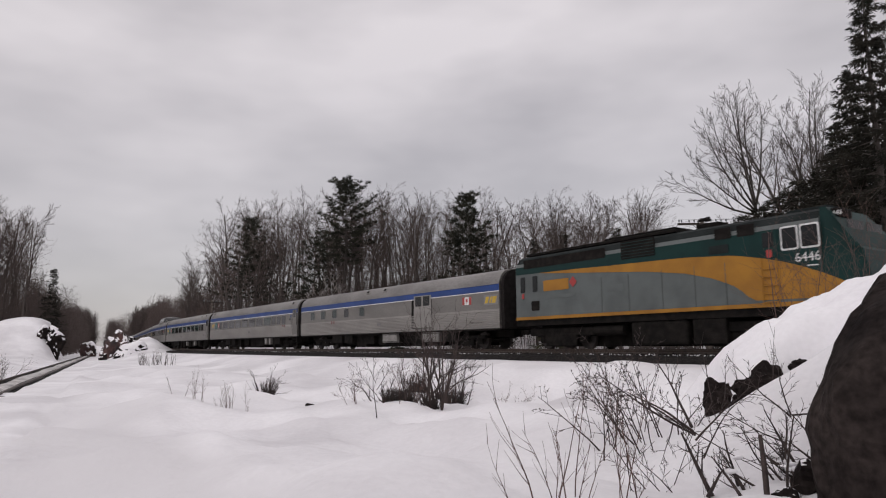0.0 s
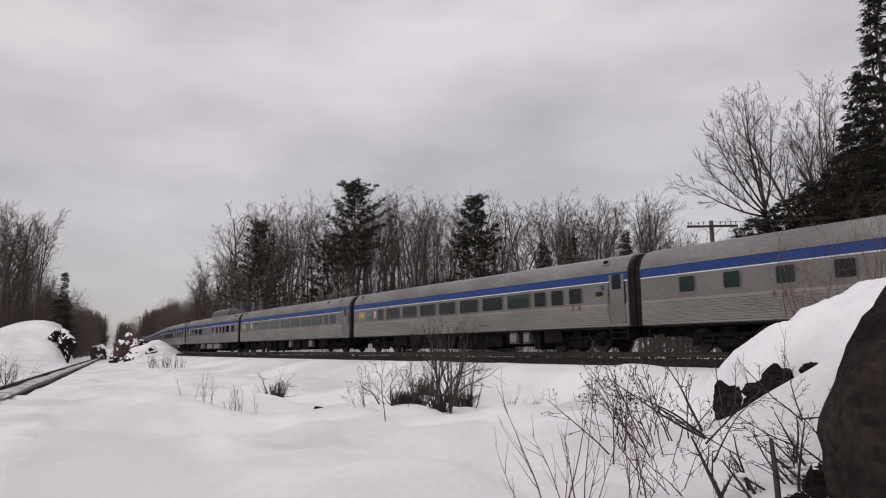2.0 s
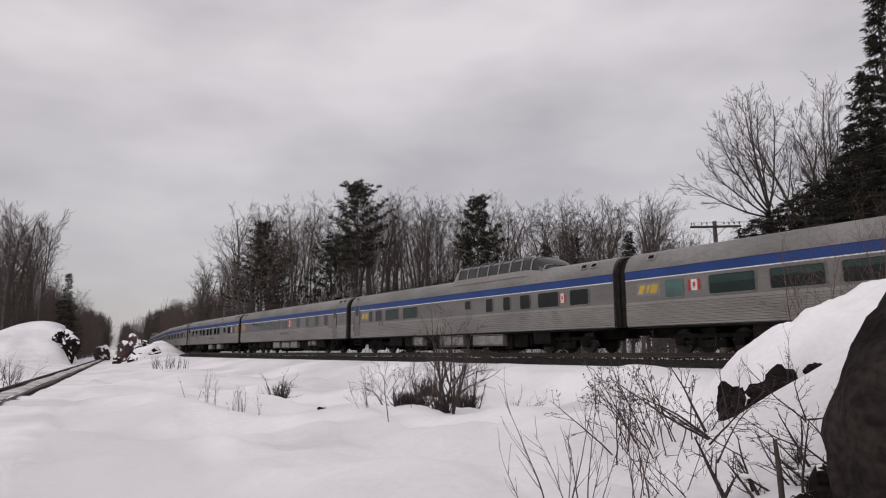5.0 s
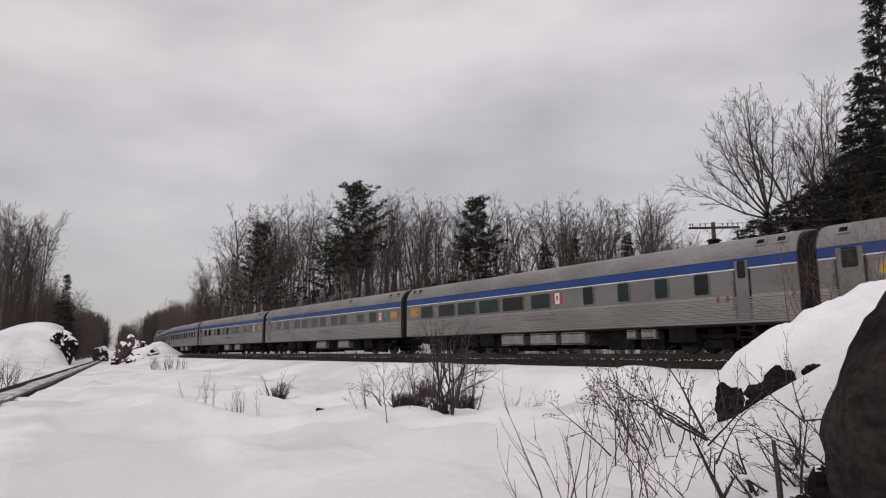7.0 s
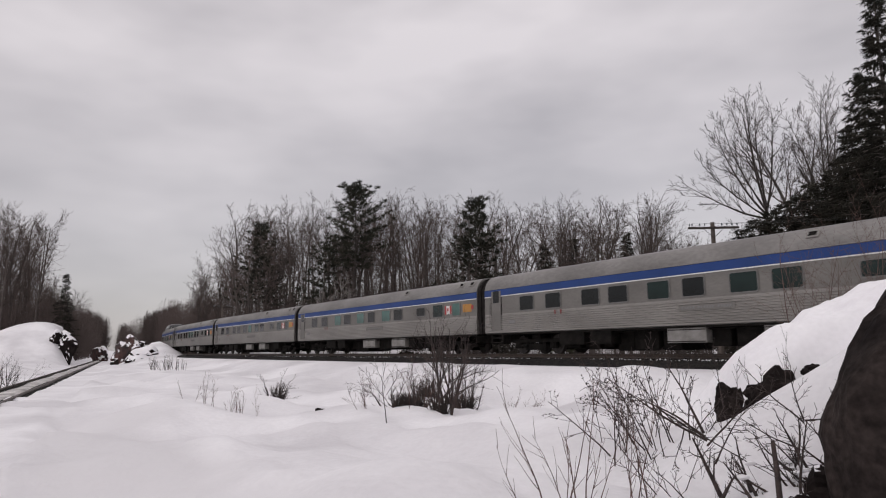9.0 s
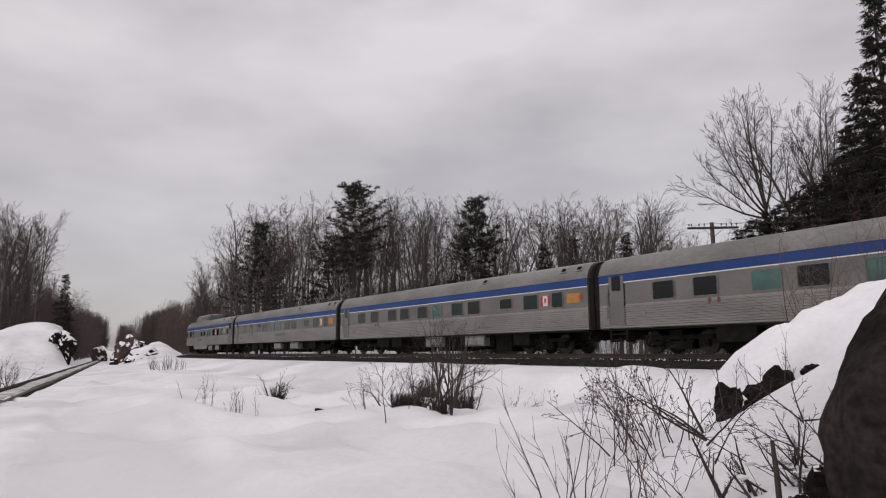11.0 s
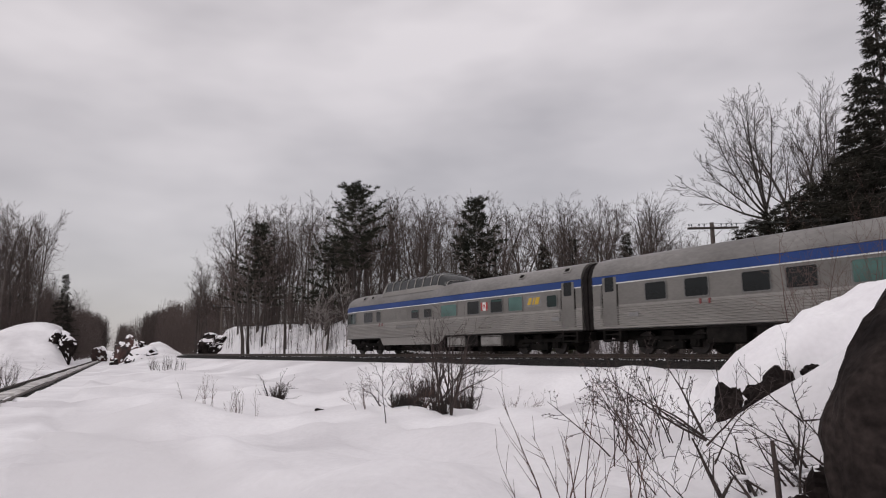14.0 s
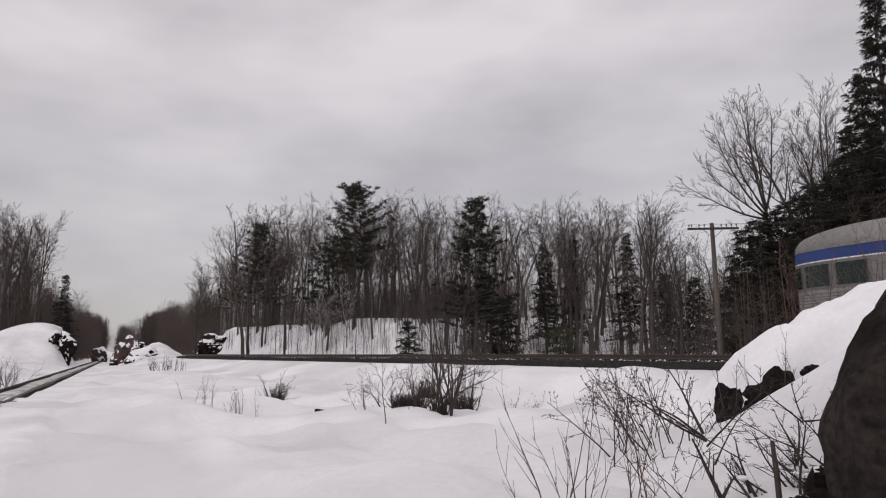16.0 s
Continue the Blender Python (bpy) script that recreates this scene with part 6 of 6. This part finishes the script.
def shrub(seed, place_, stems, label, spec, mat, fallen=0.0, category="shrub", name="shrub", spread=0.15, group="", seeds=0):
    """stems: (direction x, y, z, length, radius) of each main stem from the foot; seeds: count of dry seed heads."""
    rng = random.Random(seed)
    ob = thing(name, label, category, group, at=pose(*place_))
    twigs = []
    for dx, dy, dz, ln, r in stems:
        segs = []
        foot = (rng.gauss(0, spread), rng.gauss(0, spread), -0.12)
        grow(rng, segs, foot, Vector((dx, dy, dz)).normalized(), ln, r, 0, spec)
        part("stem", tube_mesh("stem", [s[:4] for s in segs if s[4] == 0], mat, 6), None, ob)
        twigs += [s[:4] for s in segs if s[4] > 0]
    part("twig_spray", tube_mesh("twig_spray", [(a, b, c, max(d, 0.0018)) for a, b, c, d in twigs], mat, 4), None, ob)["kind"] = "stuff"
    if seeds:
        vs, fs = [], []
        for _ in range(seeds):
            a, b, c, d = rng.choice(twigs)
            for k in range(3):
                w = Vector((rng.gauss(0, 1), rng.gauss(0, 1), rng.gauss(0, 1))).normalized() * rng.uniform(0.012, 0.03)
                u = w.cross(Vector((0, 0, 1))).normalized() * 0.012
                i = len(vs)
                vs += [b - u, b + w - u * 0.3, b + w * 1.3 + u, b + u]
                fs.append((i, i + 1, i + 2, i + 3))
        tagged(part("seed_spray", mesh_from("seed_spray", vs, fs, mat), None, ob), kind="stuff")
    return ob


def branches(seed, place_, limbs, label, spec, mat):
    """Shrub of chosen limbs: (start x, y, z, direction x, y, z, length, radius) of each."""
    rng = random.Random(seed)
    ob = thing("shrub", label, "shrub", at=pose(*place_))
    twigs = []
    for sx, sy, sz, dx, dy, dz, ln, r in limbs:
        segs = grow(rng, [], (sx, sy, sz), Vector((dx, dy, dz)).normalized(), ln, r, 0, spec)
        part("limb", tube_mesh("limb", [q[:4] for q in segs if q[4] == 0], mat, 6), None, ob)
        twigs += [q[:4] for q in segs if q[4] > 0]
    part("twig_spray", tube_mesh("twig_spray", twigs, mat, 4), None, ob)["kind"] = "stuff"
    return ob


def snow_load(seed, place_, n, spread, label):
    """Small pads of snow caught in the brush, too many to count."""
    rng = random.Random(seed)
    vs, fs = [], []
    for _ in range(n):
        c = Vector((rng.gauss(0, spread[0]), rng.gauss(0, spread[1]), abs(rng.gauss(0, spread[2]))))
        bm = rock_mesh(rng.randint(1, 999), (rng.uniform(0.03, 0.10), rng.uniform(0.03, 0.07), rng.uniform(0.015, 0.035)), 2, 0.25, 0.0)
        turn = Matrix.Rotation(rng.uniform(0, 6.28), 3, "Z") @ Matrix.Rotation(rng.gauss(0, 0.4), 3, "Y")
        k = len(vs)
        bm.verts.ensure_lookup_table()
        vs += [c + turn @ v.co for v in bm.verts]
        fs += [tuple(v.index + k for v in f.verts) for f in bm.faces]
        bm.free()
    ob = tagged(new("snow_pads", mesh_from("snow_pads", vs, fs, M_SNOWCAP, smooth=True)), label, "snow", kind="stuff")
    ob.matrix_basis = pose(*place_)


def fan_stems(seed, n, lean, lo, hi, r, tilt=0.35):
    rng = random.Random(seed)
    return [(lean[0] + rng.gauss(0, tilt), lean[1] + rng.gauss(0, tilt * 0.7), 1.0, rng.uniform(lo, hi), r * rng.uniform(0.7, 1.25)) for _ in range(n)]


def foot(b, d):
    return at_ground(b, d)


# near the camera
shrub(1, foot(236, 6.9), fan_stems(1, 8, (-0.02, 0), 0.8, 1.6, 0.009, 0.2), "slender reddish bare shoots rising from the snow", WISP, M_REDSTEM, spread=0.26)
shrub(2, foot(192, 6.6), fan_stems(2, 6, (0.05, 0), 0.5, 1.05, 0.008, 0.24), "slender reddish bare shoots rising from the snow", WISP, M_REDSTEM, spread=0.2)
shrub(3, foot(290, 10.2), fan_stems(3, 9, (-0.4, 0), 0.9, 1.7, 0.012, 0.36), "tangled bare shrub with dry seed heads", SPARSE, M_STEM, spread=0.38, seeds=150)
shrub(4, foot(232, 10.6), fan_stems(4, 6, (-0.12, 0), 0.9, 1.5, 0.010, 0.22), "tangled bare shrub with dry seed heads", WISP, M_STEM, spread=0.38, seeds=170)
shrub(12, foot(345, 10.0), fan_stems(12, 6, (0.0, 0), 0.7, 1.35, 0.011, 0.4), "tangled bare shrub with dry seed heads", SPARSE, M_STEM, spread=0.3, seeds=40)
branches(5, foot(404, 7.9), ((0, 0, -0.15, -0.3, 0, 1, 0.95, 0.034), (-0.23, 0, 0.74, -0.32, 0.1, 0.72, 0.85, 0.018), (-0.22, 0, 0.70, -0.6, -0.1, 0.42, 0.95, 0.016), (-0.2, 0, 0.66, -1.0, 0.1, 0.5, 1.3, 0.017),
                             (-0.2, 0, 0.60, 0.55, 0.1, 0.5, 0.9, 0.013), (-0.7, 0.05, 1.0, 0.95, 0.0, -0.52, 1.7, 0.011), (-0.45, 0, 0.8, -0.25, 0, -0.9, 0.5, 0.008), (-0.12, 0, 0.4, 0.3, 0, 0.8, 0.8, 0.011), (-1.0, 0, 0.5, 0.12, 0, -1, 0.55, 0.009)),
         "arching dark bare branch over the snow", SPARSE, M_STEM)
branches(6, foot(500, 8.0), ((0, 0, -0.1, 0.22, 0, 1, 0.75, 0.020), (0.17, 0, 0.6, -0.65, 0, 0.55, 0.85, 0.011), (0.17, 0, 0.62, -0.28, 0, 0.85, 0.65, 0.009), (0.18, 0, 0.62, 0.9, 0, 0.1, 0.6, 0.012), (0.1, 0, 0.3, -1.0, 0, 0.35, 0.9, 0.010)),
         "curved dark branch rising beside the boulder", SPARSE, M_STEM)
shrub(7, foot(515, 7.6), fan_stems(7, 9, (-0.35, 0), 0.4, 0.95, 0.020, 0.9), "dense dark brush at the foot of the boulder", SPARSE, M_STEM, spread=0.28)
shrub(10, foot(548, 7.9), fan_stems(10, 10, (-0.2, 0), 0.4, 1.0, 0.016, 0.85), "dense dark brush at the foot of the boulder", SPARSE, M_STEM, spread=0.28)
shrub(13, foot(478, 7.3), fan_stems(13, 6, (-0.1, 0), 0.3, 0.7, 0.022, 1.0), "dense dark brush at the foot of the boulder", SPARSE, M_STEM, spread=0.25)
snow_load(14, foot(520, 7.7), 20, (0.3, 0.18, 0.10), "small pads of snow caught in the dark brush")
shrub(11, foot(350, 8.2), fan_stems(11, 4, (-0.2, 0), 0.7, 1.3, 0.010, 0.5), "thin arching bare twigs over the snow", SPARSE, M_STEM, spread=0.2)
shrub(8, foot(470, 9.8), fan_stems(8, 4, (0.1, 0), 0.6, 1.1, 0.009, 0.4), "thin bare twigs before the snowy boulder", WISP, M_STEM, spread=0.3)
shrub(9, foot(618, 14.5), fan_stems(9, 18, (0.0, 0), 2.8, 4.5, 0.015, 0.22), "fine bare shrub beside the railway bank", SHRUB, M_REDSTEM, spread=0.75)
for i, (b, d, dz, r, sd) in enumerate(((505, 6.5, 0.0, (0.14, 0.13, 0.12), 41), (545, 6.9, 0.1, (0.2, 0.18, 0.18), 43))):
    boulder("stone", sd, at_ground(b, d, dz), r, "dark stone half hidden in the brush", M_ROCK, i * 40, 0.98, 0.02, 3)
st = thing("dead_stump", "short dark dead stem standing in the brush", "stump", at=pose(*foot(478, 6.6)))
part("stem", tube_mesh("stem", [(Vector((0, 0, -0.2)), Vector((-0.01, 0, 0.25)), 0.03, 0.028), (Vector((-0.01, 0, 0.25)), Vector((-0.03, 0, 0.55)), 0.028, 0.02)], M_STEM, 8), None, st)
# the bush in the middle of the open snow
CLUMP = "clump of dark bare brush sticking out of the snow"
for i, (b, d, n, lo, hi, r, tilt, sp) in enumerate(((-7, 17.2, 8, 1.3, 2.4, 0.034, 0.14, 0.22), (4, 19.5, 6, 1.2, 2.2, 0.032, 0.16, 0.25), (-40, 19.0, 5, 0.6, 1.3, 0.030, 0.35, 0.3), (28, 20.5, 4, 0.5, 1.0, 0.026, 0.2, 0.15),
                                                    (42, 21.5, 3, 0.6, 1.1, 0.026, 0.18, 0.1), (-78, 18.6, 4, 0.5, 0.9, 0.034, 0.5, 0.12), (52, 27.0, 3, 0.5, 0.9, 0.024, 0.2, 0.15))):
    shrub(20 + i, foot(b, d), fan_stems(20 + i, n, (-0.04, 0), lo, hi, r, tilt), CLUMP, BRUSH, M_STEM, spread=sp, group="brush on the open snow")
for b, d, n, h, r in ((-60, 18.7, 240, 0.42, 0.30), (-42, 19.4, 240, 0.5, 0.30), (-24, 21.0, 200, 0.6, 0.28), (-7, 17.1, 160, 0.4, 0.22), (28, 20.6, 300, 0.5, 0.32), (8, 20.5, 160, 0.5, 0.25), (-246, 24.0, 160, 0.75, 0.15)):
    tuft("dead_stalks", foot(b, d), n, h, r, M_MAT, "matted dark dead stalks at the brush's foot")
shrub(30, foot(-112, 17.6), fan_stems(30, 4, (-0.25, 0), 0.6, 1.1, 0.008, 0.35), "fine pale twigs at the edge of the brush", SHRUB, M_REDSTEM, spread=0.3)
shrub(31, foot(-20, 18.4), fan_stems(31, 7, (0.0, 0), 0.9, 1.5, 0.010, 0.25), "fine pale twigs at the edge of the brush", SHRUB, M_REDSTEM, spread=0.4)
branches(27, foot(-84, 15.2), ((0, 0, -0.1, -0.06, 0, 1, 1.3, 0.013), (0, 0, 0.35, -1.0, 0.2, 0.75, 1.0, 0.007), (-0.02, 0, 0.5, -0.9, -0.2, 0.9, 0.8, 0.008), (-0.02, 0, 0.6, 0.6, 0.1, 0.9, 0.7, 0.008), (-0.03, 0, 0.75, -0.6, 0, 0.9, 0.65, 0.007)),
         "single forked sapling in the snow", SPARSE, M_STEM)
shrub(28, foot(-246, 24.0), fan_stems(28, 9, (0.12, 0), 0.7, 1.3, 0.030, 0.16), "small tuft of dark brush on the snow", BRUSH, M_STEM, spread=0.12)
for i, (b, d) in enumerate(((-305, 18.5), (-300, 18.2), (-348, 18.8), (-375, 19.5), (-268, 18.8))):
    shrub(40 + i, foot(b, d), fan_stems(40 + i, 6 if i < 3 else 2, (0.05, 0), 0.4, 0.95, 0.007, 0.18), "few dry stalks standing in the snow", WISP, M_REDSTEM, category="dry stalks", name="dry_stalks", spread=0.12, group="stalks in the snow")
for i, (b, d) in enumerate(((-425, 62), (-412, 60), (-405, 61), (-398, 58))):
    shrub(50 + i, foot(b, d), fan_stems(50 + i, 9, (0, 0), 0.7, 1.5, 0.022, 0.25), "low dark brush by the snowy knoll", WISP, M_STEM, spread=0.5, group="brush by the knoll")
shrub(58, foot(-178, 19.5), fan_stems(58, 5, (0.4, 0), 0.2, 0.45, 0.01, 0.5), "small broken twigs on the snow", SHRUB, M_STEM, spread=0.15)
shrub(59, foot(92, 18.0), fan_stems(59, 5, (0.5, 0), 0.4, 0.9, 0.009, 0.4), "thin leaning twigs on the snow", SHRUB, M_REDSTEM, spread=0.2)
boulder("stone", 31, foot(-182, 18.3), (0.16, 0.12, 0.08), "small dark stone in the snow", M_ROCK, 0, 0.95, 0.02, 2)
shrub(60, foot(-640, 36.0), fan_stems(60, 9, (0.1, 0), 0.8, 1.8, 0.02, 0.3), "bare brush at the snowy bank", SHRUB, M_STEM, spread=0.5)
shrub(61, foot(-652, 45.0), fan_stems(61, 9, (0.1, 0), 0.8, 1.8, 0.02, 0.3), "bare brush at the snowy bank", SHRUB, M_STEM, spread=0.5)


motions()
